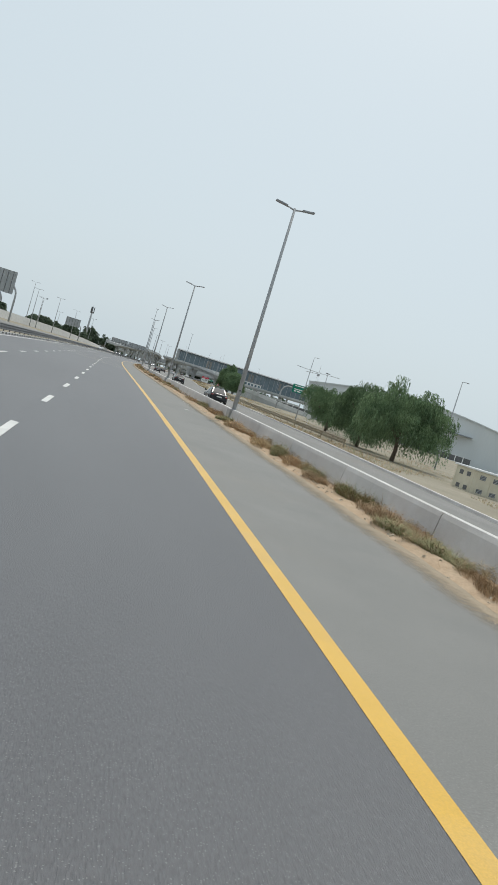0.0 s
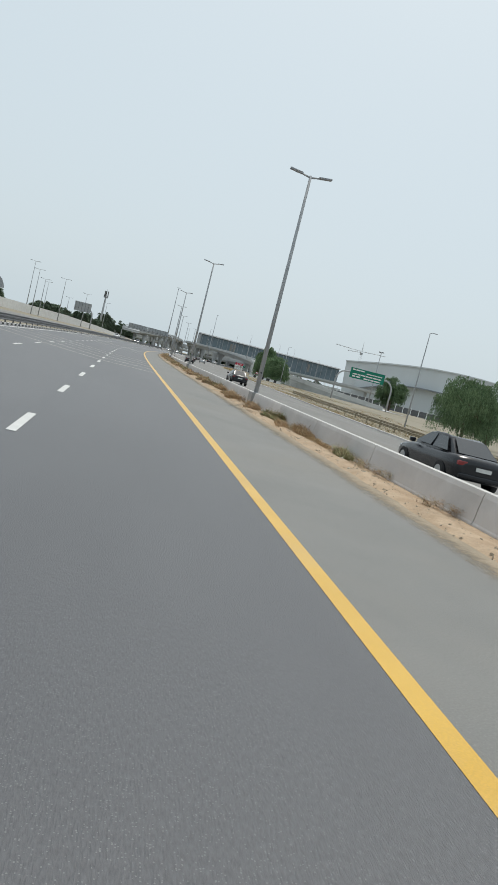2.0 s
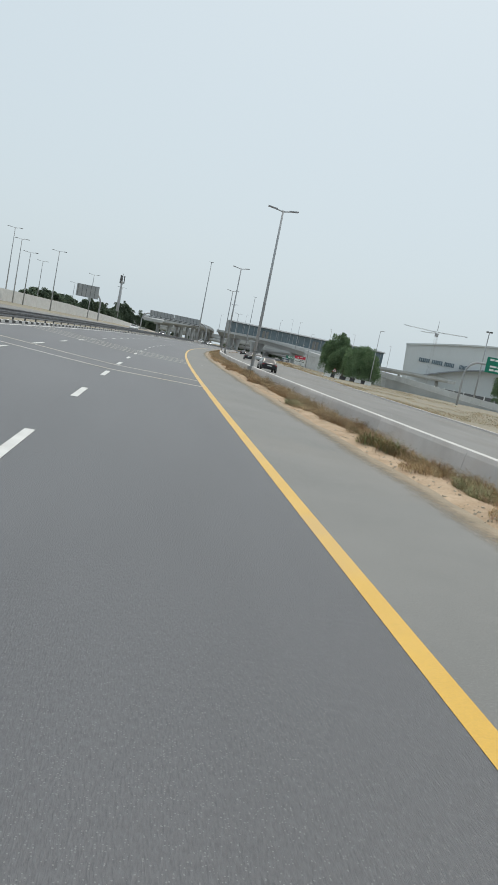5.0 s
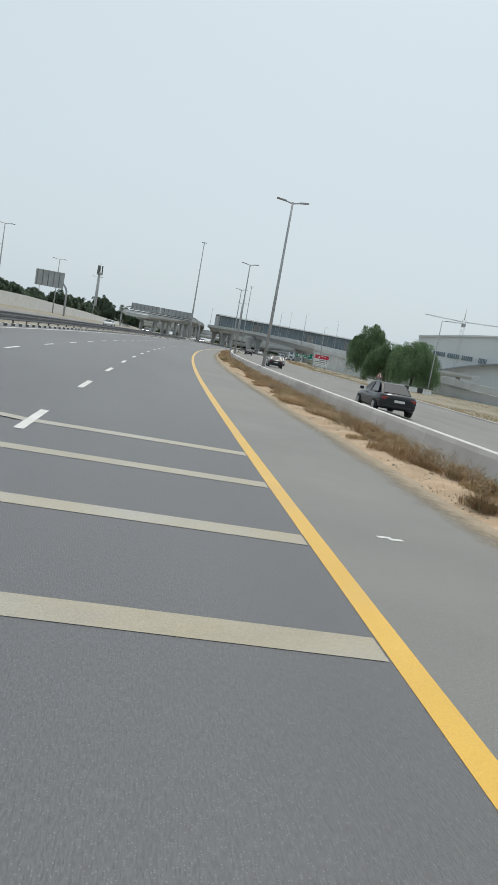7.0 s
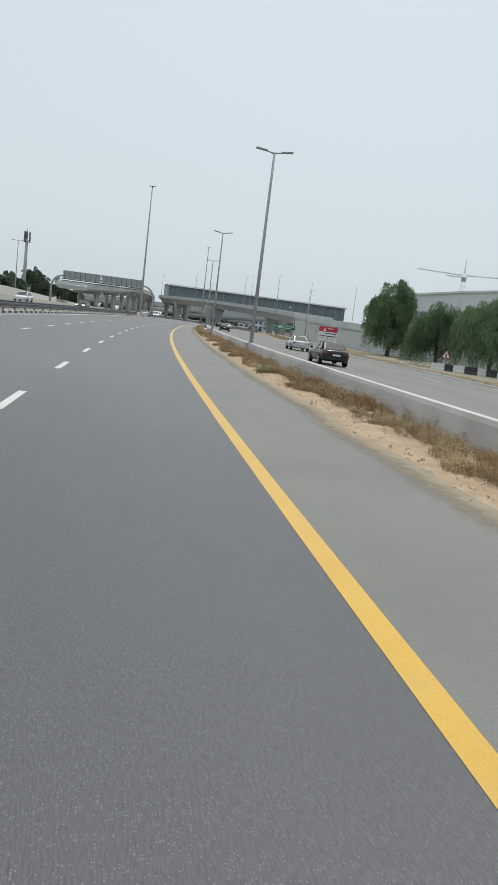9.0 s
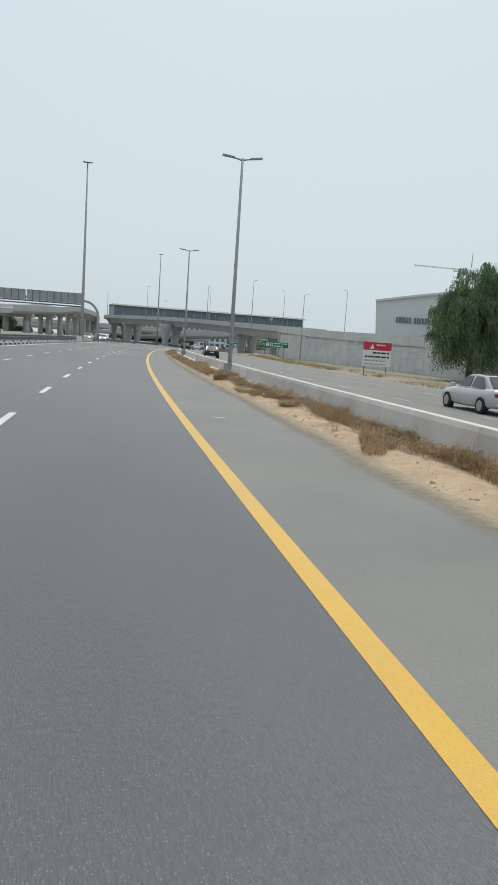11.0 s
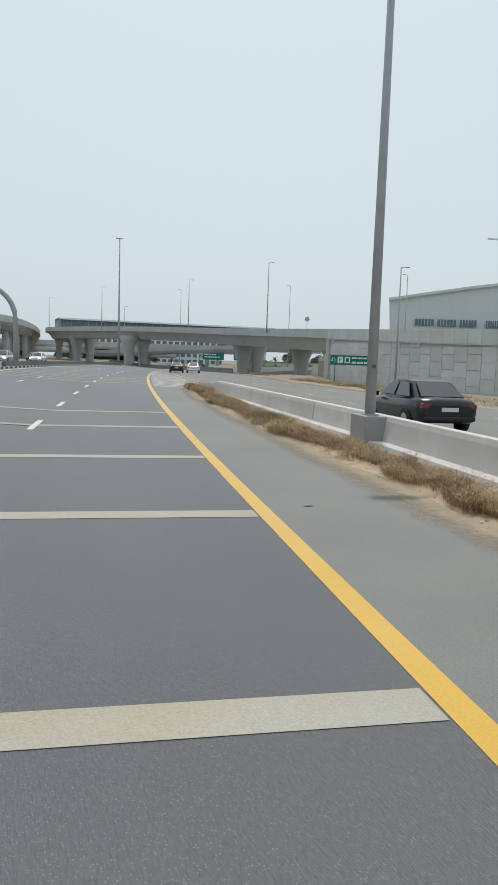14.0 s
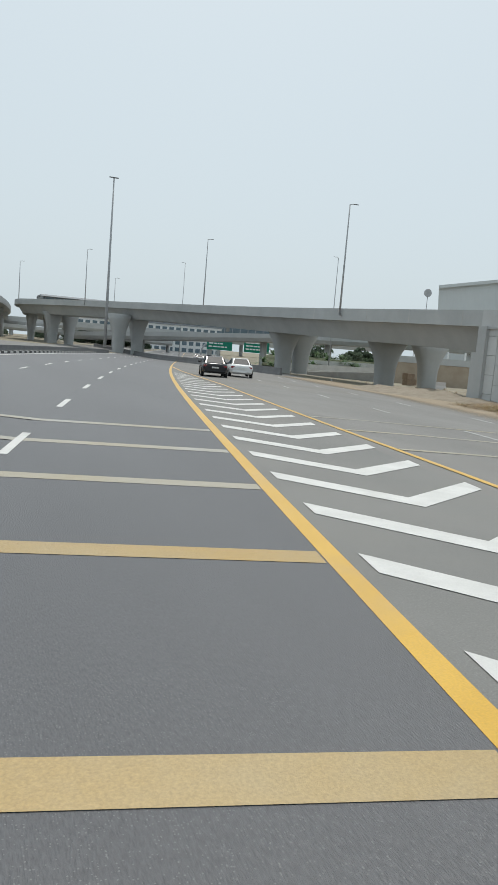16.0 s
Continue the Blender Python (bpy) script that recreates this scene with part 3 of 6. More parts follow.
while d < _wd[-1] - 2:
    top = wall_at(d)[2]
    z = -0.75 + (0 if k % 2 else -0.75)
    while z < top - 1.6 and d < 118:
        if z + PH <= top - 1.35:
            part("panel", panel_me, None, retaining).matrix_world = at_wall(d, -0.03, z)
        elif z + PH / 2 <= top - 1.15:
            part("panel", half_me, None, retaining).matrix_world = at_wall(d, -0.03, z)
        z += PH
    tilt = math.degrees(math.atan2(wall_at(d - 0.5)[2] - wall_at(d + 0.5)[2], 1.0))
    part("parapet_panel", cap_me, None, retaining).matrix_world = at_wall(d, -0.07, top - 1.3) @ pose(0, 0, 0, tilt)
    k, d = k + 1, d + PW
bm = bmesh.new()
box(bm, -0.45, 0.25, -1.1, 0.0, -1.2, 5.25)
box(bm, -0.3, 1.2, -0.05, 0.85, -1.2, 3.2)
part("end_pillar", bm, BRIDGE, retaining, "plain concrete end pillar").matrix_world = at_wall(-0.2, 0.1, 0)
bm = bmesh.new()
sweep(bm, [(q.x, q.y, q.z - 1.36) for q in WALL[:42]][::-1], [(-0.28, -0.08), (-0.28, 0.06), (-0.02, 0.06), (-0.02, -0.08)])
part("ledge", bm, BRIDGE, retaining, "thin concrete ledge under the parapet")


# ---- single-arm lamps ----
def arm_lamp(m, h, side=1, label="slim grey lamp post with one short arm"):
    t = thing("street_lamp", label, "street lamp", "single-arm lamp posts", m)
    part("pole", tube(bmesh.new(), [(0, 0, 0), (0, 0, h)], [0.12, 0.06], 10), GALV, t)
    part("arm", tube(bmesh.new(), [(0, 0, h - 0.05), (side * 0.3, 0, h + 0.05), (side * 0.55, 0, h + 0.07)], [0.05, 0.04, 0.035], 8), GALV, t)
    bm = bmesh.new()
    box(bm, side * 0.75 - 0.28, side * 0.75 + 0.28, -0.11, 0.11, h + 0.03, h + 0.1, 0, 0.02)
    part("lamp_head", bm, DARK_STEEL, t)
    part("base_plate", box(bmesh.new(), -0.2, 0.2, -0.2, 0.2, -0.02, 0.04), GALV, t)
    return t


for x, y, z, h in ((44.1, 91.0, -0.7, 12.6), (35.0, 137.6, -0.7, 13.0), (47.5, 285, -0.7, 12.8), (54.7, 394.8, -0.8, 13.1)):
    arm_lamp(pose(x, y, z, 0, 0, 0), h)
for x, y, z, h, sd in ((58.55, 443.2, 6.6, 11.9, 1), (57.1, 488.5, 8.0, 11.6, 1), (44.5, 534.1, 9.1, 11.8, 1), (32.5, 561, 8.8, 10.4, 1), (79.8, 580.5, -2.2, 28.2, -1), (55.5, 558.5, -2, 19.5, 1), (86, 497, -2, 22.9, -1), (83.3, 438.6, -1.5, 19.2, -1), (88.5, 401, -0.7, 15, -1)):
    arm_lamp(pose(x, y, z), h, sd, "slim grey lamp post on the flyover parapet")
# round road sign seen from behind, on the flyover
t = thing("road_sign", "round grey road sign on a thin post above the parapet", "road sign", m=pose(58.9, 427.5, 6.6, 0, 0, -12))
part("post", tube(bmesh.new(), [(0, 0, -0.6), (0, 0, 1.5)], 0.035, 8), GALV, t)
bm = bmesh.new()
tube(bm, [(0, -0.02, 1.75), (0, 0.02, 1.75)], 0.36, 24)
part("disc", bm, GALV, t)

# ---- signs by the side road ----
GREEN = surface("green_sign_sheet", (0.0, 0.16, 0.1), (0.0, 0.2, 0.13), 1, 20, 0.4, 0.0, grain=0.08)
RED = surface("red_sign_sheet", (0.5, 0.03, 0.06), (0.58, 0.05, 0.08), 1, 20, 0.4, 0.0, grain=0.08)
SIGN_WHITE = surface("white_sign_sheet", (0.7, 0.71, 0.7), (0.78, 0.79, 0.78), 1, 20, 0.4, 0.0, grain=0.05)
SIGN_BACK = surface("sign_back", (0.3, 0.315, 0.32), (0.38, 0.39, 0.4), 0.6, 15, 0.5, 0.0, metal=0.3, grain=0.1)
INK = surface("dark_print", (0.03, 0.03, 0.035), (0.05, 0.05, 0.055), 2, 20, 0.5, 0.0)


def bars(parent, material, rows, y=-0.035):
    """Unreadable lines of print: rows of (x0, x1, z, height), broken into words."""
    for x0, x1, z, h in rows:
        x = x0
        while x < x1 - 0.1:
            w = min(random.uniform(1.2, 4.0) * h, x1 - x)
            part("print", box(bmesh.new(), x, x + w, y - 0.006, y, z - h / 2, z + h / 2), material, parent)
            x += w + 0.5 * h


def words(text, size, parent, material, x, z, y=-0.04):
    cu = bpy.data.curves.new("print", "FONT")
    cu.body, cu.size, cu.extrude = text, size, 0.003
    tmp = bpy.data.objects.new("print", cu)
    scene.collection.objects.link(tmp)
    bpy.context.view_layer.update()
    me = bpy.data.meshes.new_from_object(tmp)
    bpy.data.objects.remove(tmp)
    me.materials.clear()
    me.materials.append(material)
    ob = part("print", me, None, parent)
    ob.matrix_local = pose(x, y, z, 90, 0, 0)
    return ob


# green direction sign: faces the traffic, stands before the wall
t = thing("direction_sign", "green direction sign with white symbols on two posts before the wall", "road sign", m=pose(46.5, 394.5, -0.6, 0, 0, -11))
W_, H_ = 5.15, 1.02
for x in (0.55, 4.35):
    part("post", tube(bmesh.new(), [(x, 0.06, -0.3), (x, 0.06, 3.2)], 0.05, 8), DARK_STEEL, t)
panel = part("panel", box(bmesh.new(), 0, W_, -0.03, 0.03, 2.22, 2.22 + H_), GREEN, t)
box_bm = box(bmesh.new(), 0.78, 1.38, -0.037, -0.031, 2.42, 3.08)
part("symbol_field", box_bm, SIGN_WHITE, t, "white parking symbol field")
words("P", 0.62, t, GREEN, 0.9, 2.53, -0.042)
part("symbol_field", box(bmesh.new(), 1.55, 2.15, -0.037, -0.031, 2.42, 3.08), SIGN_WHITE, t)
part("symbol", box(bmesh.new(), 1.68, 2.02, -0.045, -0.038, 2.52, 2.95, 0, 0.003), GREEN, t)
bm = bmesh.new()
arc = [(0.5, 0, 2.45), (0.5, 0, 2.8), (0.44, 0, 2.9), (0.34, 0, 2.94), (0.24, 0, 2.9), (0.19, 0, 2.8), (0.19, 0, 2.7)]
tube(bm, [(x, -0.036, z) for x, _, z in arc], 0.035, 6)
v = [bm.verts.new(c) for c in ((0.06, -0.04, 2.72), (0.32, -0.04, 2.72), (0.19, -0.04, 2.56))]
bm.faces.new(v)
part("arrow", bm, SIGN_WHITE, t)
bars(t, SIGN_WHITE, [(2.35, 5.0, 2.98, 0.16), (2.35, 4.3, 2.5, 0.2)], -0.031)
# red and white works notice
t = thing("works_sign", "red and white roadworks notice board on two thin posts", "road sign", m=pose(37.5, 330.0, -0.62, 0, 0, -6))
part("post", tube(bmesh.new(), [(0.25, 0.05, -0.3), (0.25, 0.05, 3.6)], 0.045, 8), DARK_STEEL, t)
part("post", tube(bmesh.new(), [(2.75, 0.05, -0.3), (2.75, 0.05, 3.4)], 0.045, 8), DARK_STEEL, t)
part("panel", box(bmesh.new(), 0, 3.2, -0.02, 0.02, 1.0, 2.72), SIGN_WHITE, t, "white lower field")
part("panel", box(bmesh.new(), 0, 3.2, -0.02, 0.02, 2.722, 3.58), RED, t, "red head field")
bm = bmesh.new()
v = [bm.verts.new(c) for c in ((0.75, -0.028, 2.85), (1.25, -0.028, 2.85), (1.0, -0.028, 3.4))]
bm.faces.new(v)
part("symbol", bm, SIGN_WHITE, t)
bars(t, SIGN_WHITE, [(1.45, 2.5, 3.3, 0.14)], -0.022)
bars(t, INK, [(1.1, 3.0, 2.45, 0.17), (0.2, 3.0, 2.02, 0.17)], -0.022)
words("Existing Bridge Closed", 0.27, t, INK, 0.2, 1.55, -0.025)
words("Use Alternative Route", 0.27, t, INK, 0.22, 1.15, -0.025)


# ---- overhead signs on bent posts ----
def overhead(name_label, m, span, z0, z1, legs, front, mat_leg=GALV, rows=(), boards=None, rail=0.0):
    """Boards from x=0 to span between z0 and z1, the lowest rail metres left open; legs at the x's given, bent over at the top."""
    t = thing("overhead_sign", name_label, "road sign", m=m)
    for a, b in boards or ((0, span),):
        part("panel", box(bmesh.new(), a, b, -0.05, 0.05, z0 + rail, z1), front, t)
    if rail:
        for z in (z0 + 0.16, z0 + rail * 0.8):
            part("rail", box(bmesh.new(), -0.3, span + 0.3, -0.2, -0.08, z - 0.11, z + 0.11), DARK_STEEL, t)
    for x in np.arange(0.4, span, 1.25):
        part("rib", box(bmesh.new(), x - 0.05, x + 0.05, -0.14 if front is SIGN_BACK else 0.05, -0.05 if front is SIGN_BACK else 0.14, z0 + rail * 0.5 + 0.05, z1 - 0.05), DARK_STEEL, t)
    zc = z0 + 0.5 * (z1 - z0)
    for x in legs:
        sgn = 1 if x > span / 2 else -1
        e = span if x > span / 2 else 0
        arc = [math.radians(15 * k) for k in range(7)]
        pts = [(x, 0.3, -1.2)] + [(x - sgn * 2.6 * (1 - math.cos(a)), 0.3, zc - 3.0 * (1 - math.sin(a))) for a in arc] + [ (min(max(e - sgn * 1.0, -2), span + 2), 0.3, zc)]
        part("post", tube(bmesh.new(), pts, 0.24, 12), mat_leg, t)
    part("beam", tube(bmesh.new(), [(0.3, 0.3, zc), (span - 0.3, 0.3, zc)], 0.2, 10), mat_leg, t)
    if rows:
        bars(t, SIGN_WHITE, rows, -0.052)
    return t


overhead("green overhead direction sign with white lettering on bent steel posts", pose(62.4, 258.7, -0.4, 0, 0, -12), 10.6, 7.3, 10.4, (-3.8, 13.5), GREEN, rows=[(0.6, 4.2, 9.9, 0.4), (5.0, 9.8, 9.4, 0.3), (0.8, 9.6, 8.6, 0.35), (0.8, 3.4, 7.9, 0.4), (4.4, 9.6, 7.8, 0.4)])
overhead("grey back of a wide overhead sign over the opposite carriageway", pose(-7.1, 399.3, 1.0, 0, 0, -6), 19.2, 5.5, 8.1, (-2.7, 22.2), SIGN_BACK, boards=((0, 9.0), (9.35, 19.2)), rail=0.75)
overhead("grey back of an overhead sign on a bent post", pose(-28.3, 340.0, 1.2, 0, 0, -4), 6.5, 6.1, 9.7, (7.4,), SIGN_BACK)
overhead("grey back of a large overhead sign on a bent post", pose(-39.5, 187.0, 1.2, 0, 0, -2), 8.8, 6.6, 12.2, (9.6,), SIGN_BACK)

# ---- guard rail, kerb and low barrier by the median ----
rail = thing("guard_rail", "dark weathered steel guard rail along the median", "guard rail", kind="structure")
stat = [s for s in range(-50, 373, 6)]
stat_far = [s for s in range(388, 474, 6)]
for z in (0.42, 0.68):
    bm = bmesh.new()
    sweep(bm, [road(s, -12.0) for s in stat], [(0.0, z - 0.15), (0.05, z - 0.1), (0.0, z), (0.05, z + 0.1), (0.0, z + 0.15), (-0.02, z + 0.15), (-0.02, z - 0.15)])
    part("beam", bm, DARK_STEEL, rail)
post_me = mesh_of("post", box(bmesh.new(), -0.12, -0.02, -0.06, 0.06, -0.2, 0.8), DARK_STEEL)
for s in np.arange(-50, 372, 4.0):
    p = part("post", post_me, None, rail)
    p.matrix_world = at_road(s, -12.0)
BLACK_PAINT = surface("black_kerb_paint", (0.03, 0.03, 0.03), (0.06, 0.06, 0.06), 2, 30, 0.7, 0.2)
bm = bmesh.new()
for i, s in enumerate(np.arange(-50, 480, 1.0)):
    a = [road(s, -11.45), road(s, -11.7), road(s + 1.0, -11.7), road(s + 1.0, -11.45)]
    lo = [bm.verts.new((q.x, q.y, q.z - 0.1)) for q in a]
    hi = [bm.verts.new((q.x, q.y, q.z + 0.15)) for q in a]
    for f in ((hi[3], hi[2], hi[1], hi[0]), (lo[0], lo[3], hi[3], hi[0])):
        bm.faces.new(f).material_index = i % 2
tagged(solo("kerb", bm, [WHITE_PAINT, BLACK_PAINT], "black and white painted median kerb blocks", kind="structure"))
bm = bmesh.new()
sweep(bm, [road(s, -11.8) for s in range(388, 500, 5)], [(-0.2, -0.2), (-0.12, 0.55), (0.12, 0.55), (0.2, -0.2)])
solo("median_barrier", bm, DARK_STEEL, "low dark weathered median rail", kind="structure")
bm = bmesh.new()
sweep(bm, [road(s, -13.3) for s in range(366, 386, 2)] + [road(386, -11.9)], [(-0.3, -0.2), (-0.2, 0.8), (0.2, 0.8), (0.3, -0.2)])
solo("median_barrier", bm, CONCRETE, "pale concrete barrier end in the median", kind="structure")

# ---- pale wall beyond the opposite carriageway ----
bm = bmesh.new()
prev = None
for s in range(-58, 470, 4):
    zt = float(np.interp(s, (-58, 250, 350, 400, 470), (4.3, 4.3, 4.6, 3.7, 1.2)))
    a, b = road(s, -50, 1.0), road(s, -50.6, zt)
    c = road(s, -51.0, zt)
    row = [bm.verts.new(a), bm.verts.new(b), bm.verts.new(c), bm.verts.new((c.x, c.y, 0.5))]
    if prev:
        for i in range(3):
            bm.faces.new((prev[i], row[i], row[i + 1], prev[i + 1]))
    prev = row
solo("wall_west", bm, PALE_TOP, "long pale sloping concrete wall", kind="structure")

# ---- viaduct on round columns ----
via = thing("viaduct", "elevated concrete road on rows of columns", "bridge")
VL = smooth_line([(-1, 449, 7.8), (10.2, 473.7, 8.8), (17, 499, 10.2), (24, 532, 10.4), (30.3, 575, 10.1), (34, 620, 9.2), (36, 720, 9.0)], 4)
bm = bmesh.new()
sweep(bm, VL, [(0, 0), (0, -1.5), (-1.2, -2.2), (-9.8, -2.2), (-11, -1.5), (-11, 0), (-10.75, 0), (-10.7, -0.9), (-0.3, -0.9), (-0.25, 0)])
part("deck", bm, BRIDGE, via)
for i in range(2, len(VL) - 2, 2):
    p, q = VL[i], VL[i + 1]
    d = (q - p).normalized()
    r = Vector((d.y, -d.x, 0))
    for o in (-2.6, -8.4):
        c = p + r * o
        bm = bmesh.new()
        tube(bm, [(c.x, c.y, -2), (c.x, c.y, p.z - 3.0)], 0.75, 14)
        part("column", bm, BRIDGE, via)
    a, b = p + r * -0.6, p + r * -10.4
    bm = bmesh.new()
    sweep(bm, [(a.x, a.y, p.z - 2.2), (b.x, b.y, p.z - 2.2)], [(-0.8, 0), (-0.7, -1.0), (0.7, -1.0), (0.8, 0)])
    part("cross_head", bm, BRIDGE, via)
# ---- plants ----
def leafy(name, low, high, rough=0.7, scale=1.5, thin=0.0):
    m = surface(name, low, high, scale, 30, rough, 0.1, grain=0.35, vary=0.12, spec=0.25)
    n, l = m.node_tree.nodes, m.node_tree.links
    b = n["Principled BSDF"]
    geo = n.new("ShaderNodeNewGeometry")
    mr = n.new("ShaderNodeMapRange")
    mr.inputs["To Min"].default_value, mr.inputs["To Max"].default_value = 0.6, 1.4
    l.new(geo.outputs["Random Per Island"], mr.inputs[0])
    mx = n.new("ShaderNodeMix")
    mx.data_type, mx.blend_type = "RGBA", "MULTIPLY"
    mx.inputs[0].default_value = 1.0
    src = b.inputs["Base Color"].links[0].from_socket
    l.new(src, mx.inputs[6])
    l.new(mr.outputs[0], mx.inputs[7])
    l.new(mx.outputs[2], b.inputs["Base Color"])
    if thin:
        tr, ms = n.new("ShaderNodeBsdfTranslucent"), n.new("ShaderNodeMixShader")
        ms.inputs[0].default_value = thin
        l.new(mx.outputs[2], tr.inputs[0])
        l.new(b.outputs[0], ms.inputs[1])
        l.new(tr.outputs[0], ms.inputs[2])
        l.new(ms.outputs[0], n["Material Output"].inputs["Surface"])
    return m


LEAF = leafy("tree_leaves", (0.1, 0.16, 0.085), (0.2, 0.285, 0.15), scale=0.7, thin=0.35)
LEAF_FAR = leafy("far_leaves", (0.11, 0.15, 0.1), (0.15, 0.195, 0.135), thin=0.3)
BARK = surface("bark", (0.1, 0.075, 0.055), (0.17, 0.135, 0.1), 3, 25, 0.9, 0.8, grain=0.3)
STRAW = leafy("dry_straw", (0.32, 0.2, 0.105), (0.45, 0.31, 0.175), thin=0.25)
STRAW_PALE = leafy("pale_straw", (0.43, 0.335, 0.2), (0.55, 0.45, 0.28), thin=0.25)
TWIG = leafy("brown_twigs", (0.25, 0.17, 0.105), (0.36, 0.26, 0.17))
WEED_OLIVE = leafy("olive_weeds", (0.22, 0.19, 0.1), (0.33, 0.28, 0.15), thin=0.25)
BUSH_GREEN = leafy("dusty_green_bush", (0.17, 0.19, 0.08), (0.27, 0.28, 0.13))


def raw_mesh(name, verts, faces, mats, idx=None):
    me = bpy.data.meshes.new(name)
    me.from_pydata(verts, [], faces)
    for m in mats:
        me.materials.append(m)
    if idx:
        me.polygons.foreach_set("material_index", idx)
    me.update()
    return me


def crown_mesh(seed, radius, z0, z1, sprays, droop, leaf, material):
    """Sprays of leafy strands at the ends of boughs; droop sets how far they hang."""
    rng = random.Random(seed)
    V, F = [], []
    H = z1 - z0
    lobes = [(0, 0, 0.62 * radius, 1.0)]
    n_l = 7
    for i in range(n_l):
        la = 6.28 * (i + rng.uniform(-0.3, 0.3)) / n_l
        d = radius * rng.uniform(0.42, 0.68)
        lobes.append((d * math.cos(la), d * math.sin(la), radius * rng.uniform(0.3, 0.46), rng.uniform(0.62, 0.94)))
    for i in range(sprays):
        lx, ly, lr, lt = rng.choice(lobes)
        a = rng.uniform(0, 2 * math.pi)
        q = math.sqrt(rng.random())
        top = z0 + H * lt * (0.62 + 0.38 * math.sqrt(max(0, 1 - q * q * 0.95)))
        cz = top - H * (rng.random() ** 1.8) * 0.42 + (0.06 * H if rng.random() < 0.08 else 0)
        cx, cy = lx + lr * q * math.cos(a), ly + lr * q * math.sin(a)
        a = math.atan2(cy, cx)
        size = radius * rng.uniform(0.07, 0.17)
        hang = droop * H * rng.uniform(0.12, 0.62) * (0.5 + 0.5 * q)
        for k in range(rng.randint(30, 54)):
            b = rng.uniform(0, 2 * math.pi)
            rr = size * math.sqrt(rng.random())
            x, y, z = cx + rr * math.cos(b), cy + rr * math.sin(b), cz + size * rng.uniform(-0.4, 0.6)
            out_x, out_y = math.cos(a) * 0.5 + math.cos(b), math.sin(a) * 0.5 + math.sin(b)
            n = rng.randint(5, 8)
            step = hang / n * rng.uniform(0.5, 1.3) + leaf * 0.35
            for j in range(n):
                s = leaf * rng.uniform(0.55, 1.25)
                th = rng.uniform(0, 6.28)
                ux, uy, uz = math.cos(th) * s * 0.26, math.sin(th) * s * 0.26, rng.uniform(-0.25, 0.25) * s
                if droop > 0.5:
                    wx, wy, wz = rng.uniform(-0.35, 0.35) * s, rng.uniform(-0.35, 0.35) * s, -s * rng.uniform(0.7, 1.5)
                else:
                    wx, wy, wz = rng.uniform(-0.8, 0.8) * s, rng.uniform(-0.8, 0.8) * s, s * rng.uniform(-0.8, 0.8)
                c = len(V)
                V += [(x - ux, y - uy, z), (x + ux, y + uy, z + uz), (x + ux * 0.5 + wx, y + uy * 0.5 + wy, z + wz), (x - ux * 0.5 + wx, y - uy * 0.5 + wy, z + wz)]
                F.append((c, c + 1, c + 2, c + 3))
                fall_off = j / n
                x += out_x * leaf * 0.3 * (1 - fall_off) + rng.uniform(-0.05, 0.05)
                y += out_y * leaf * 0.3 * (1 - fall_off) + rng.uniform(-0.05, 0.05)
                z += leaf * 0.3 * (0.5 - fall_off) - step * (0.3 + fall_off)
                if z < z0 * rng.uniform(0.6, 1.2):
                    break
    return raw_mesh("crown", V, F, [material])


def tree(seed, h, radius, m, label, group="", droop=0.9, sprays=150, leaf=0.15, material=None, skirt=0.1, trunk=0.42):
    rng = random.Random(seed)
    t = thing("tree", label, "tree", group, m)
    bm = bmesh.new()
    th = h * trunk
    bend = [(0, 0, -0.5), (0.1, 0.05, th * 0.35), (rng.uniform(-0.4, 0.4), rng.uniform(-0.2, 0.2), th)]
    tube(bm, bend, [0.034 * h, 0.026 * h, 0.019 * h], 9)
    part("trunk", bm, BARK, t)
    for k in range(7):
        a = 2 * math.pi * k / 7 + rng.uniform(-0.3, 0.3)
        r = radius * rng.uniform(0.45, 0.75)
        top = Vector(bend[-1]) - Vector((0, 0, 0.35 * th * rng.random()))
        bm = bmesh.new()
        tube(bm, [top, top + Vector((r * 0.45 * math.cos(a), r * 0.45 * math.sin(a), h * 0.15)), top + Vector((r * math.cos(a), r * math.sin(a), h * rng.uniform(0.22, 0.38)))], [0.016 * h, 0.01 * h, 0.004 * h], 6)
        part("limb", bm, BARK, t)
    part("crown", crown_mesh(seed, radius, h * skirt, h, sprays, droop, leaf, material or LEAF), None, t, "drooping feathery green foliage" if droop > 0.5 else "")
    return t


W_LABEL = "broad weeping green tree beside the side road"
tree(3, 7.9, 5.3, pose(26.4, 64.6, -0.6), W_LABEL, sprays=250)
tree(4, 7.4, 5.0, pose(27.0, 77, -0.6, 0, 0, 70), W_LABEL, sprays=230, skirt=0.05)
tree(5, 7.5, 5.4, pose(34.0, 113, -0.7, 0, 0, 150), W_LABEL, sprays=190)
tree(6, 7.0, 4.6, pose(39.5, 130, -0.7, 0, 0, 20), W_LABEL, sprays=160)
tree(7, 13.0, 4.8, pose(49.2, 327.5, -0.7), "tall weeping green tree before the concrete ramp wall", sprays=400, skirt=0.1, leaf=0.18)
tree(8, 8.4, 4.6, pose(45.2, 302, -0.7, 0, 0, 40), W_LABEL, sprays=260, skirt=0.03)
tree(9, 8.9, 5.2, pose(46.2, 290, -0.7, 0, 0, 200), W_LABEL, sprays=300, skirt=0.03)
tree(10, 12.6, 5.8, pose(95, 306, -0.7, 0, 0, 90), "round green tree behind the overhead sign", sprays=220, droop=0.4, leaf=0.36)
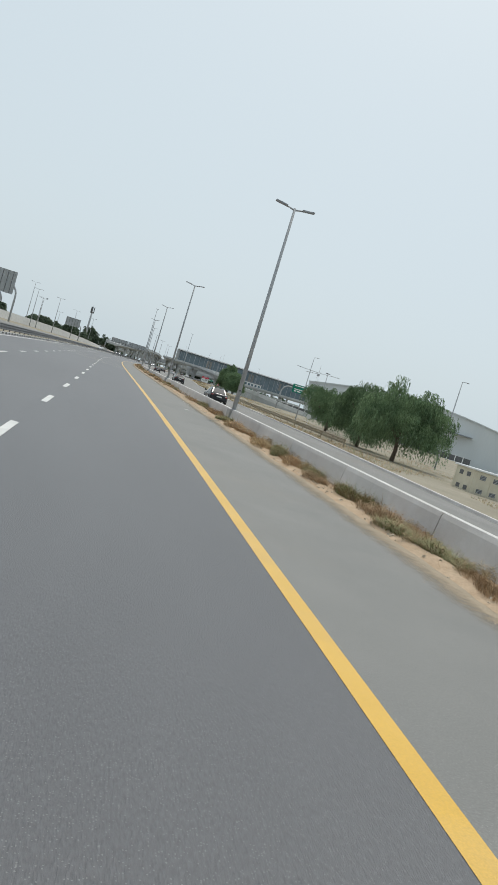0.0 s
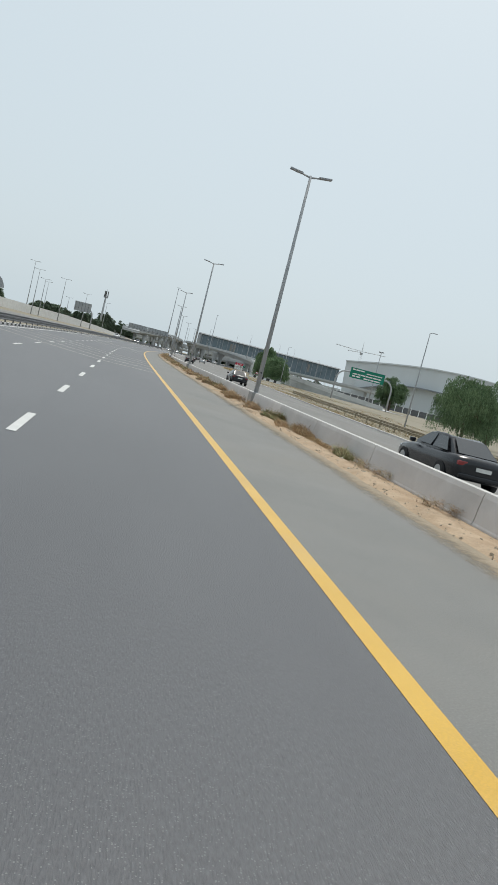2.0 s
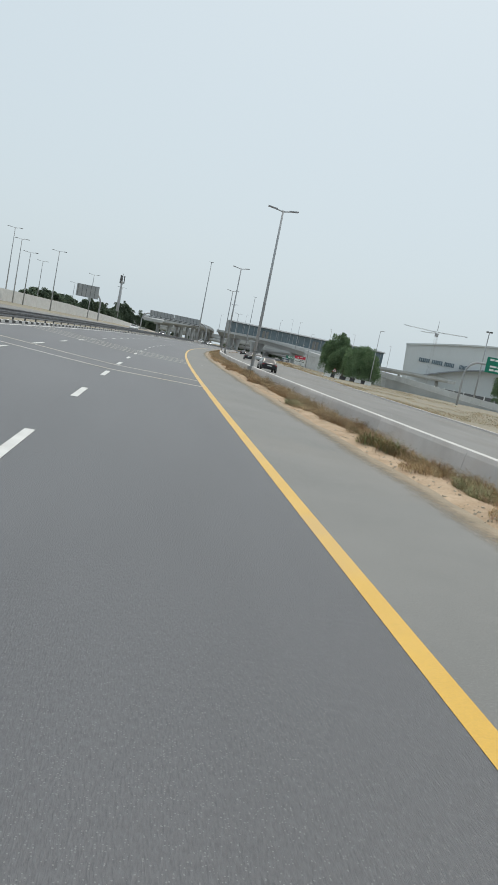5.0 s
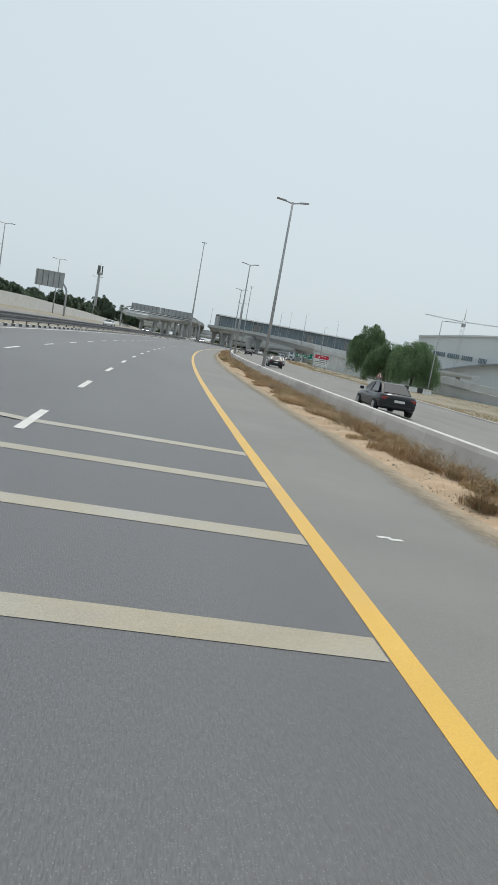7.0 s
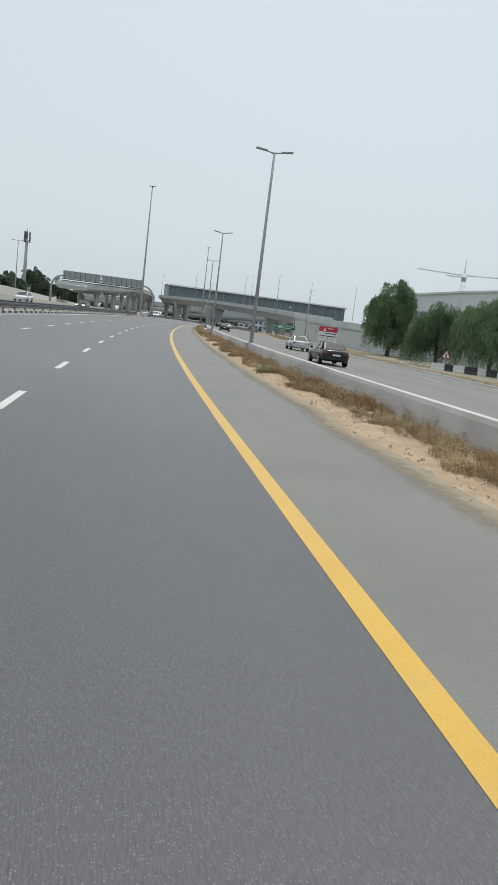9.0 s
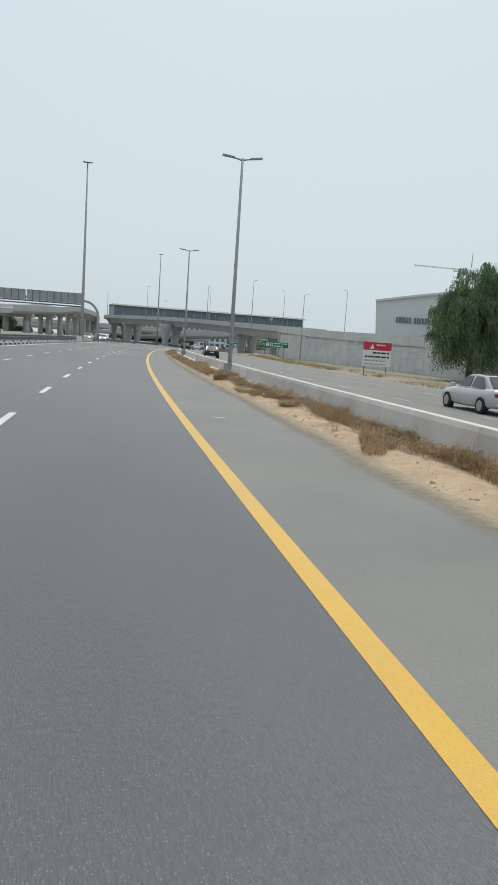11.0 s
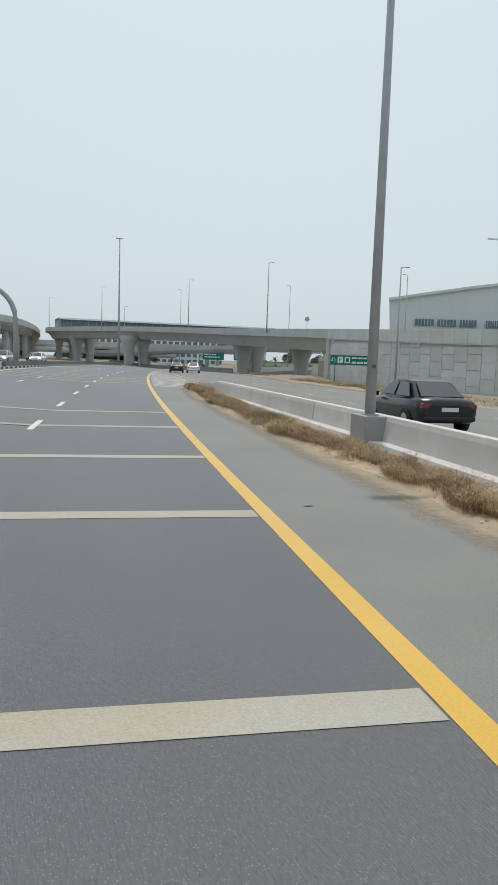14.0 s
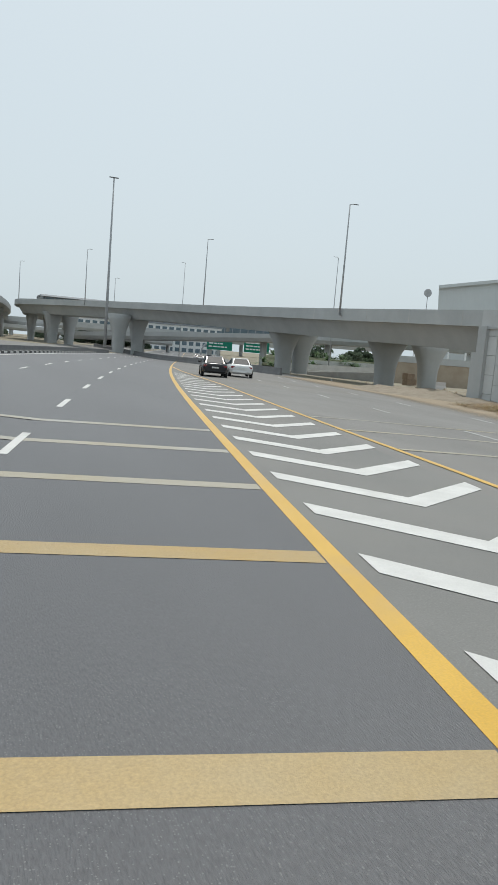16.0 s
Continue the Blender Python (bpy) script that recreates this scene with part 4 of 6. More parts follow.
for k, (s, o, h) in enumerate(((242, -66, 7), (262, -66, 8), (285, -68, 9.5), (300, -64, 9), (312, -66, 7), (352, -64, 7), (366, -66, 9), (372, -63, 8.5), (384, -65, 7), (396, -66, 9), (406, -62, 10), (420, -64, 9), (428, -62, 8), (445, -66, 9))):
    p = road(s, o, 1.2)
    tree(30 + k, h * 0.8, h * 0.4, pose(p.x, p.y, p.z, 0, 0, 40 * k), "dark green roadside tree behind the pale wall", "trees behind the pale wall", 0.3, 70, 0.5, LEAF_FAR)
for k, (x, y, h) in enumerate(((-44, 566, 11), (-38.5, 574, 13), (-26.5, 572, 16.5), (-21.5, 568, 13), (-14.5, 571, 13), (-7, 575, 10), (-55, 520, 13), (-60, 512, 11))):
    tree(90 + k, h, h * 0.36, pose(x, y, -1.0, 0, 0, 70 * k), "tall loose grey-green tree near the antenna tower", "tall trees near the antenna tower", 0.35, 90, 0.5, LEAF_FAR)
for k, (x, y, h) in enumerate(((116, 560, 7.5), (124, 556, 7), (62, 640, 8), (72, 650, 8), (133, 566, 8))):
    tree(60 + k, h, h * 0.5, pose(x, y, -2.2, 0, 0, 50 * k), "green tree beyond the flyover", "trees beyond the flyover", 0.3, 55, 0.5, LEAF_FAR)


def clump_mesh(seed, h, along, across, n, mats):
    """A low spread of bent dry blades and twigs, tallest in the middle, ragged at the rim."""
    rng = random.Random(seed)
    V, F, I = [], [], []
    humps = [(rng.uniform(-0.7, 0.7) * along, rng.uniform(-0.5, 0.5) * across, rng.uniform(0.35, 1.0)) for _ in range(7)]
    for i in range(n):
        hx, hy, hh = rng.choice(humps)
        a = rng.uniform(0, 2 * math.pi)
        q = math.sqrt(rng.random())
        y, x = hx + q * 0.34 * along * math.cos(a), hy + q * 0.5 * across * math.sin(a)
        L = h * hh * (1.05 - 0.55 * q) * rng.uniform(0.5, 1.15)
        if rng.random() < 0.04:
            L *= 1.6
        lean = rng.uniform(0.2, 1.1) * L
        b = rng.uniform(0, 2 * math.pi)
        dx, dy = math.cos(b) * lean, math.sin(b) * lean
        w = rng.uniform(0.0018, 0.005)
        px, py = -math.sin(b) * w, math.cos(b) * w
        c = len(V)
        V += [(x - px, y - py, -0.03), (x + px, y + py, -0.03), (x + dx * 0.4 + px, y + dy * 0.4 + py, L * 0.66), (x + dx * 0.4 - px, y + dy * 0.4 - py, L * 0.66), (x + dx, y + dy, L)]
        F += [(c, c + 1, c + 2, c + 3), (c + 3, c + 2, c + 4)]
        m = 0 if rng.random() < 0.62 else (1 if rng.random() < 0.6 else 2)
        I += [m, m]
        for _ in range(6):
            f = rng.uniform(0.25, 1.05)
            cx, cy, cz = x + dx * f * 0.8, y + dy * f * 0.8, L * f
            s = rng.uniform(0.004, 0.012)
            c = len(V)
            V += [(cx - s, cy, cz), (cx + s * rng.uniform(-1, 1), cy + s, cz + s), (cx + s, cy - s * 0.5, cz + s * rng.uniform(0.2, 2.6))]
            F.append((c, c + 1, c + 2))
            I.append(m)
    return raw_mesh("shrub", V, F, mats, I)


CLUMPS = [clump_mesh(100 + k, h, al, ac, int(n * 1.7), mats) for k, (h, al, ac, n, mats) in enumerate((
    (0.44, 1.2, 0.45, 900, [STRAW, STRAW_PALE, TWIG]), (0.38, 1.4, 0.48, 950, [STRAW, TWIG, STRAW_PALE]), (0.6, 0.6, 0.4, 560, [TWIG, STRAW, BUSH_GREEN]),
    (0.3, 1.3, 0.45, 800, [STRAW_PALE, STRAW, TWIG]), (0.55, 0.55, 0.45, 900, [BUSH_GREEN, STRAW_PALE, TWIG]), (0.42, 1.1, 0.42, 850, [BUSH_GREEN, TWIG, STRAW])))]


def density(s):
    return float(np.interp(s, (-20, 20, 48, 58, 75, 100, 128, 140, 235, 262, 285, 300, 340, 362, 371), (0.8, 0.75, 0.4, 0.15, 0.4, 0.7, 0.8, 0.97, 0.97, 0.8, 0.9, 0.75, 0.85, 0.95, 0.6)))


rng = random.Random(5)
s = -6.0
while s < 369.5:
    if rng.random() < density(s):
        lo, hi = verge_left(s), verge_right(s)
        o = hi - 0.25 - (hi - lo - 0.6) * rng.random() ** 1.7 if s < 322 else lo + rng.uniform(0.25, 0.85)
        k = rng.choices((0, 1, 2, 3, 4, 5), (3, 3, 2, 3, 2.2 if s < 110 else 0.1, 5 if s < 140 else 0.5))[0]
        m = at_road(s + rng.uniform(-0.3, 0.3), o, lie(o) + fall(s) + 0.06, rng.choice((0, 180)) + rng.uniform(-20, 20))
        sc = rng.uniform(0.7, 1.25)
        ob = new("dry_shrub", CLUMPS[k])
        ob.matrix_world = m @ Matrix.Diagonal((sc, sc * rng.uniform(0.9, 1.3), sc * rng.uniform(0.55, 0.95) * (0.85 if s > 322 or 46 < s < 72 else 1), 1))
        tagged(ob, "dusty grey-green bush on the sand by the barrier" if k == 4 else ("brown twiggy dry bush on the sand by the barrier" if k in (2, 5) else "dry straw-coloured grass clump on the sand by the barrier"), "shrub", "shrubs along the barrier")
    s += 1.02 if 138 < s < 240 or s > 325 else 1.25
for s, o, k in ((366.4, 2.6, 0), (367.8, 2.45, 1), (369.0, 2.5, 2), (370.2, 2.45, 0)):
    ob = new("dry_shrub", CLUMPS[k])
    ob.matrix_world = at_road(s, o, lie(o) + 0.03, 8) @ Matrix.Diagonal((0.9, 0.75, 0.9, 1))
    tagged(ob, "dry reddish-brown bush at the tip of the sand strip", "shrub", "shrubs along the barrier")
# a rank band of upright dry weeds along the barrier's foot
def weed(seed, stems):
    """Upright bent stems with side twigs and small dry leaves, about 1 m across and 1 high."""
    r = random.Random(seed)
    V, F, I = [], [], []
    roots = [(r.uniform(-0.42, 0.42), r.uniform(-0.3, 0.3), r.uniform(0.55, 1.0)) for _ in range(5)]

    def blade(p, q, w, m):
        a = r.uniform(0, 6.28)
        dx, dy = w * math.cos(a), w * math.sin(a)
        c = len(V)
        V.extend(((p[0] - dx, p[1] - dy, p[2]), (p[0] + dx, p[1] + dy, p[2]), (q[0] + dx * 0.4, q[1] + dy * 0.4, q[2]), (q[0] - dx * 0.4, q[1] - dy * 0.4, q[2])))
        F.append((c, c + 1, c + 2, c + 3))
        I.append(m)

    for _ in range(stems):
        x, y, hh = r.choice(roots)
        p = (x + r.gauss(0, 0.07), y + r.gauss(0, 0.07), -0.04)
        a, lean, L = r.uniform(0, 6.28), r.uniform(0.05, 0.55), hh * r.uniform(0.45, 1.05)
        m = r.choice((0, 0, 1, 1, 2))
        for j in range(3):
            f = L / 3
            q = (p[0] + math.cos(a) * lean * f * (0.6 + 0.5 * j), p[1] + math.sin(a) * lean * f * (0.6 + 0.5 * j), p[2] + f * (1 - 0.12 * j))
            blade(p, q, 0.0055 - 0.0012 * j, m)
            for _ in range(2 + 2 * j):
                t, b = r.random(), r.uniform(0, 6.28)
                e = tuple(u + (v - u) * t for u, v in zip(p, q))
                k = r.uniform(0.04, 0.13)
                g = (e[0] + math.cos(b) * k, e[1] + math.sin(b) * k, e[2] + k * r.uniform(0.1, 1.1))
                blade(e, g, r.uniform(0.003, 0.008), m if r.random() < 0.7 else r.choice((0, 1, 2)))
            p = q
    return np.array(V), np.array(F), np.array(I)


WEEDS = [weed(300 + i, 44) for i in range(6)]


def rank(s):
    """How much of the strip the weeds cover, and how high they stand."""
    return float(np.interp(s, (-20, 40, 60, 90, 130, 142, 235, 262, 290, 312, 340, 366), (0.3, 0.3, 0.14, 0.3, 0.5, 0.95, 0.95, 0.85, 0.95, 0.9, 0.95, 0.95))), float(np.interp(s, (-20, 60, 130, 145, 235, 262, 290, 366), (0.36, 0.26, 0.34, 0.47, 0.47, 0.4, 0.33, 0.33)))


VV, FF, II, base = [], [], [], 0
for s in np.arange(-6, 369, 0.31):
    much, tall = rank(s)
    patch = 0.5 + 0.9 * noise.noise((s * 0.21, 4.4, 0))
    if rng.random() > much * (0.7 + 0.5 * patch) and not 284 < s < 313:
        continue
    lo, hi = verge_left(s), min(verge_right(s), barrier_offset(s) - 0.2) - (0.3 if s > 286 else 0)
    o = hi - 0.12 - (hi - lo - 0.5) * rng.random() ** 1.5 * (0.75 if s < 290 else 0.85)
    if s > 296:
        o = lo + rng.uniform(0.1, 0.85)
    v, f, k = WEEDS[rng.randrange(6)]
    p, a = road(s, max(o, lo + 0.2)), rng.uniform(0, 6.28)
    w, h = rng.uniform(0.5, 0.95), tall * rng.uniform(0.6, 1.35)
    x, y = v[:, 0] * w, v[:, 1] * w
    VV.append(np.stack([p.x + x * math.cos(a) - y * math.sin(a), p.y + x * math.sin(a) + y * math.cos(a), p.z + 0.06 + v[:, 2] * h], 1))
    FF.append(f + base)
    II.append((k + rng.choice((0, 0, 1, 2) if s < 255 else (0, 3, 0, 0))) % 4)
    base += len(v)
# the same weeds round the green sign and along the foot of the ramp's wall
for i in range(230):
    s = rng.uniform(322, 414)
    o = edge_right(s) + rng.uniform(0.8, 4.6)
    if noise.noise((s * 0.16, o * 0.3, 2.2)) < (-0.3 if s > 372 else 0.0):
        continue
    v, f, k = WEEDS[rng.randrange(6)]
    p, w, h = road(s, o), rng.uniform(0.9, 1.7), rng.uniform(0.25, 0.6)
    VV.append(np.stack([p.x + v[:, 0] * w, p.y + v[:, 1] * w, p.z + 0.03 + v[:, 2] * h], 1))
    FF.append(f + base)
    II.append((k + rng.choice((2, 2, 3, 0))) % 4)
    base += len(v)
tagged(new("dry_weeds", raw_mesh("dry_weeds", np.concatenate(VV).tolist(), np.concatenate(FF).tolist(), [STRAW, TWIG, WEED_OLIVE, STRAW_PALE], np.concatenate(II).tolist())), "rank dry brown and olive weeds along the barrier's foot", "weeds", kind="stuff")
# pale concrete strip at the barrier's foot towards its end
bm = bmesh.new()
ribbon(bm, 286, 362, lambda s: barrier_offset(s) - 0.5, lambda s: barrier_offset(s) - 0.18, 0.13, 2.0, 1)
ribbon(bm, 286, 362, lambda s: barrier_offset(s) - 0.56, lambda s: barrier_offset(s) - 0.5, 0.13, 2.0, 1)
for v in list(bm.verts)[len(bm.verts) // 2::2]:
    v.co.z -= 0.2
solo("footing_strip", bm, CONCRETE, "pale concrete footing strip along the barrier's foot", kind="structure")
# loose blades and seedlings between the clumps
V, F, I = [], [], []
for i in range(42000):
    s = rng.uniform(-8, 369)
    if rng.random() > density(s) ** 2 or noise.noise((s * 0.45, 1.7, 0)) < -0.15:
        continue
    lo, hi = verge_left(s), verge_right(s)
    o = hi - (hi - lo) * 0.9 * rng.random() ** 1.8
    if noise.noise((s * 1.9, o * 2.5, 6)) < 0.05:
        continue
    p = road(s, o)
    a, h, w = rng.uniform(0, 6.28), rng.uniform(0.04, 0.2), rng.uniform(0.002, 0.004)
    le = rng.uniform(0.2, 0.9) * h
    b, c = len(V), rng.uniform(0, 6.28)
    V += [(p.x - w * math.cos(a), p.y - w * math.sin(a), p.z), (p.x + w * math.cos(a), p.y + w * math.sin(a), p.z), (p.x + le * math.cos(c), p.y + le * math.sin(c), p.z + 0.05 + h)]
    F.append((b, b + 1, b + 2))
    I.append(rng.choice((0, 0, 1, 2)))
tagged(new("dry_grass", raw_mesh("dry_grass", V, F, [STRAW, STRAW_PALE, TWIG], I)), "thin dry grass scattered over the sand strip", "grass", kind="stuff")
# stones and lumps on the verge and crumbs on the shoulder's edge
V, F = [], []
for i in range(9000):
    s = rng.uniform(-8, 369.5)
    lo, hi = verge_left(s), verge_right(s)
    edge = rng.random() < 0.45
    o = lo + rng.gauss(-0.05, 0.26) if edge else lo + 0.02 + (hi - lo) * rng.random() ** 1.6
    p = road(s, o)
    r = rng.uniform(0.006, 0.022) if edge else (rng.uniform(0.01, 0.045) if rng.random() < 0.93 else rng.uniform(0.045, 0.075))
    c = 6 * (o - lo) / max(hi - lo, 0.1)
    up = 0.0 if c < 0.3 else 0.012 + 0.1 * math.sin(math.pi * min(1, c / 4)) * (0.6 + 0.6 * noise.noise((s * 0.6, o * 1.4, 0)))
    b = len(V)
    ph = rng.uniform(0, 6.28)
    for i in range(5):
        a, rr = ph + i * 1.2566, r * rng.uniform(0.7, 1.2)
        V.append((p.x + rr * math.cos(a), p.y + rr * math.sin(a), p.z + up - 0.02))
    for i in range(5):
        a, rr = ph + 0.3 + i * 1.2566, r * rng.uniform(0.35, 0.75)
        V.append((p.x + rr * math.cos(a), p.y + rr * math.sin(a), p.z + up + r * rng.uniform(0.15, 0.5)))
    F += [(b + i, b + (i + 1) % 5, b + 5 + (i + 1) % 5, b + 5 + i) for i in range(5)] + [(b + 5, b + 6, b + 7, b + 8, b + 9)]
STONE = surface("stones", (0.36, 0.29, 0.21), (0.52, 0.45, 0.36), 4, 30, 0.9, 0.3, grain=0.2)
tagged(new("gravel", raw_mesh("gravel", V, F, [STONE])), "loose stones and sand lumps along the shoulder", "gravel", kind="stuff")
# grass on the open ground to the right
V, F, I = [], [], []
for i in range(22000):
    s = rng.uniform(0, 418)
    o = edge_right(s) + 0.6 + 26 * rng.random() ** 1.7
    if noise.noise((s * 0.05, o * 0.12, 3)) < -0.05:
        continue
    p = road(s, o)
    if s > 330 and o < edge_right(s) + 2.5 + 2 * rng.random():
        continue
    if s > 318 and p.x > float(np.interp(p.y, (318, 335, 355, 385, 419), (53, 53, 53.2, 54.6, 57.6))):
        continue
    for _ in range(5):
        a, h, w = rng.uniform(0, 6.28), rng.uniform(0.05, 0.24), rng.uniform(0.008, 0.022)
        x, y = p.x + rng.uniform(-0.3, 0.3), p.y + rng.uniform(-0.3, 0.3)
        b = len(V)
        V += [(x - w * math.cos(a), y - w * math.sin(a), p.z - 0.02), (x + w * math.cos(a), y + w * math.sin(a), p.z - 0.02), (x + rng.uniform(-0.12, 0.12), y + rng.uniform(-0.12, 0.12), p.z + h)]
        F.append((b, b + 1, b + 2))
        I.append(rng.choice((0, 0, 1, 2, 3)))
tagged(new("dry_grass", raw_mesh("dry_grass", V, F, [STRAW_PALE, TWIG, BUSH_GREEN, STRAW], I)), "sparse yellow grass on open ground", "grass", kind="stuff")
# ---- cars ----
def paint(name, col, rough=0.25):
    m = surface(name, col, tuple(min(1, c * 1.15 + 0.005) for c in col), 0.8, 20, rough, 0.0, grain=0.06, spec=0.4)
    m.node_tree.nodes["Principled BSDF"].inputs["Coat Weight"].default_value = 0.12
    return m


BLACK_CAR, WHITE_CAR, SILVER_CAR, GREY_CAR = paint("black_car_paint", (0.012, 0.013, 0.016)), paint("white_car_paint", (0.66, 0.66, 0.65)), paint("silver_car_paint", (0.42, 0.43, 0.44)), paint("grey_car_paint", (0.07, 0.075, 0.085))
CAR_GLASS = surface("car_glass", (0.015, 0.02, 0.024), (0.025, 0.03, 0.035), 1, 10, 0.06, 0.0, grain=0.05, spec=0.8)
RUBBER = surface("tyre_rubber", (0.015, 0.015, 0.016), (0.03, 0.03, 0.03), 3, 40, 0.9, 0.2)
ALLOY = surface("wheel_alloy", (0.35, 0.36, 0.37), (0.45, 0.46, 0.47), 3, 30, 0.35, 0.0, metal=0.8, grain=0.08)
TAIL_RED = surface("red_lamp_glass", (0.2, 0.012, 0.014), (0.26, 0.02, 0.02), 3, 20, 0.2, 0.0, grain=0.05, spec=0.7)
LAMP_CLEAR = surface("clear_lamp_glass", (0.5, 0.52, 0.54), (0.6, 0.62, 0.63), 3, 20, 0.15, 0.0, grain=0.05, spec=0.7)
LAMP_ON = glow("headlight_on", (1, 0.96, 0.88), 9.0)
PLATE_BAR = surface("plain_plate", (0.6, 0.6, 0.58), (0.66, 0.66, 0.64), 3, 20, 0.5, 0.0)


def car(m, body_paint, label, lights=False, h=1.45, boot=0.98, group=""):
    """A saloon, front towards +y, wheels on z = 0."""
    t = thing("car", label, "car", group, m)
    st = [(-2.32, 0.66, 0.42, 0.78), (-2.26, 0.8, 0.33, 0.9), (-2.0, 0.87, 0.28, boot), (-1.3, 0.9, 0.24, boot - 0.02), (-0.4, 0.91, 0.22, 0.94), (0.6, 0.91, 0.22, 0.93), (1.2, 0.9, 0.23, 0.9), (1.9, 0.86, 0.25, 0.8), (2.2, 0.78, 0.28, 0.7), (2.32, 0.62, 0.36, 0.6)]
    bm = bmesh.new()
    rings = []
    for y, w, z0, z1 in st:
        prof = [(w * 0.86, z0), (w * 0.97, z0 + 0.1), (w, z0 + 0.55 * (z1 - z0)), (w * 0.97, z1 - 0.1), (w * 0.86, z1 - 0.02), (w * 0.4, z1 + 0.01)]
        pts = prof + [(-x, z) for x, z in prof[::-1]]
        rings.append([bm.verts.new((x, y, z)) for x, z in pts])
    k = len(rings[0])
    for a, b in zip(rings, rings[1:]):
        for j in range(k):
            f = bm.faces.new((a[j], a[(j + 1) % k], b[(j + 1) % k], b[j]))
            f.smooth = True
    bm.faces.new(rings[0])
    bm.faces.new(rings[-1][::-1])
    bmesh.ops.recalc_face_normals(bm, faces=bm.faces)
    part("body", bm, body_paint, t)
    base = [(-1.85, 0.7), (-0.9, 0.8), (0.1, 0.8), (1.15, 0.72)]
    roof = [(-1.0, 0.56), (-0.6, 0.6), (0.0, 0.6), (0.3, 0.56)]
    zb, zr = 0.9, h
    bm = bmesh.new()
    lo = [bm.verts.new((x, y, zb)) for y, x in base] + [bm.verts.new((-x, y, zb)) for y, x in base[::-1]]
    hi = [bm.verts.new((x, y, zr - (0.05 if i in (0, 3) else 0))) for i, (y, x) in enumerate(roof)] + [bm.verts.new((-x, y, zr - (0.05 if i in (0, 3) else 0))) for i, (y, x) in reversed(list(enumerate(roof)))]
    for j in range(8):
        bm.faces.new((lo[j], lo[(j + 1) % 8], hi[(j + 1) % 8], hi[j]))
    bm.faces.new(hi)
    bm.faces.new(lo[::-1])
    bmesh.ops.recalc_face_normals(bm, faces=bm.faces)
    bmesh.ops.bevel(bm, geom=[e for e in bm.edges if min(v.co.z for v in e.verts) > zb + 0.2], offset=0.05, segments=2, affect="EDGES", profile=0.5)
    part("cabin", bm, body_paint, t)

    def pane(name, c, push):
        bm = bmesh.new()
        P = [Vector(q) for q in c]
        mid = sum(P, Vector()) / 4
        v = [bm.verts.new(mid + (q - mid) * f + Vector(push)) for q, f in zip(P, (0.9, 0.9, 0.86, 0.86))]
        bm.faces.new(v)
        g = bmesh.ops.extrude_face_region(bm, geom=list(bm.faces))
        for e in g["geom"]:
            if isinstance(e, bmesh.types.BMVert):
                e.co -= Vector(push) * 0.7
        part(name, bm, CAR_GLASS, t, "dark tinted glass")

    pane("rear_window", ((0.7, -1.85, zb + 0.06), (-0.7, -1.85, zb + 0.06), (-0.56, -1.0, zr - 0.05), (0.56, -1.0, zr - 0.05)), (0, -0.02, 0.025))
    pane("windscreen", ((-0.72, 1.15, zb + 0.04), (0.72, 1.15, zb + 0.04), (0.56, 0.3, zr - 0.05), (-0.56, 0.3, zr - 0.05)), (0, 0.02, 0.025))
    for sx in (-1, 1):
        for y0, y1, r0, r1 in ((-1.5, -0.35, -0.95, -0.35), (-0.28, 0.98, -0.28, 0.25)):
            pane("side_window", ((sx * 0.79, y0, zb + 0.05), (sx * 0.79, y1, zb + 0.05), (sx * 0.6, r1, zr - 0.06), (sx * 0.6, r0, zr - 0.06)), (sx * 0.03, 0, 0.012))
        part("tail_light", box(bmesh.new(), sx * 0.66 - 0.15, sx * 0.66 + 0.13, -2.31, -2.18, 0.7, 0.83, 0, 0.02), TAIL_RED, t, "red tail lamp")
        part("headlight", box(bmesh.new(), sx * 0.58 - 0.17, sx * 0.58 + 0.17, 2.1, 2.27, 0.55, 0.68, 0, 0.02), LAMP_ON if lights else LAMP_CLEAR, t, "lit white headlamp" if lights else "clear headlamp")
        part("mirror", box(bmesh.new(), sx * 0.98 - 0.09, sx * 0.98 + 0.09, 0.72, 0.86, 0.9, 1.04, 0, 0.03), body_paint, t)
        for y in (-1.38, 1.4):
            bm = bmesh.new()
            tube(bm, [(sx * 0.72, y, 0.32), (sx * 0.93, y, 0.32)], 0.32, 20)
            w = part("wheel", bm, RUBBER, t, "black tyre")
            bm = bmesh.new()
            tube(bm, [(sx * 0.92, y, 0.32), (sx * 0.945, y, 0.32)], 0.2, 16)
            part("rim", bm, ALLOY, w, "alloy rim")
    part("bumper", box(bmesh.new(), -0.74, 0.74, -2.38, -2.2, 0.36, 0.5, 0, 0.04), body_paint, t)
    part("number_plate", box(bmesh.new(), -0.24, 0.24, -2.35, -2.3, 0.62, 0.73), PLATE_BAR, t, "plain pale bar")
    return t


car(at_road(424.5, 3.0), BLACK_CAR, "black saloon car on the side road before the flyover")
car(at_road(429.0, 5.3), WHITE_CAR, "white saloon car on the side road beside the black one")
for s, o, c, l in ((66.0, 8.2, BLACK_CAR, "black saloon car on the side road beside the trees"), (122.0, 9.7, BLACK_CAR, "black saloon car on the side road before the overhead sign"), (198.5, 8.9, BLACK_CAR, "black saloon car on the open stretch of the side road"), (258.0, 10.0, BLACK_CAR, "black saloon car on the side road near the closed ramp"), (284.1, 12.5, SILVER_CAR, "silver saloon car on the side road ahead of a black one"), (346.5, 7.2, BLACK_CAR, "black saloon car on the side road close to the barrier")):
    car(at_road(s, o), c, l, group="cars on the side road")
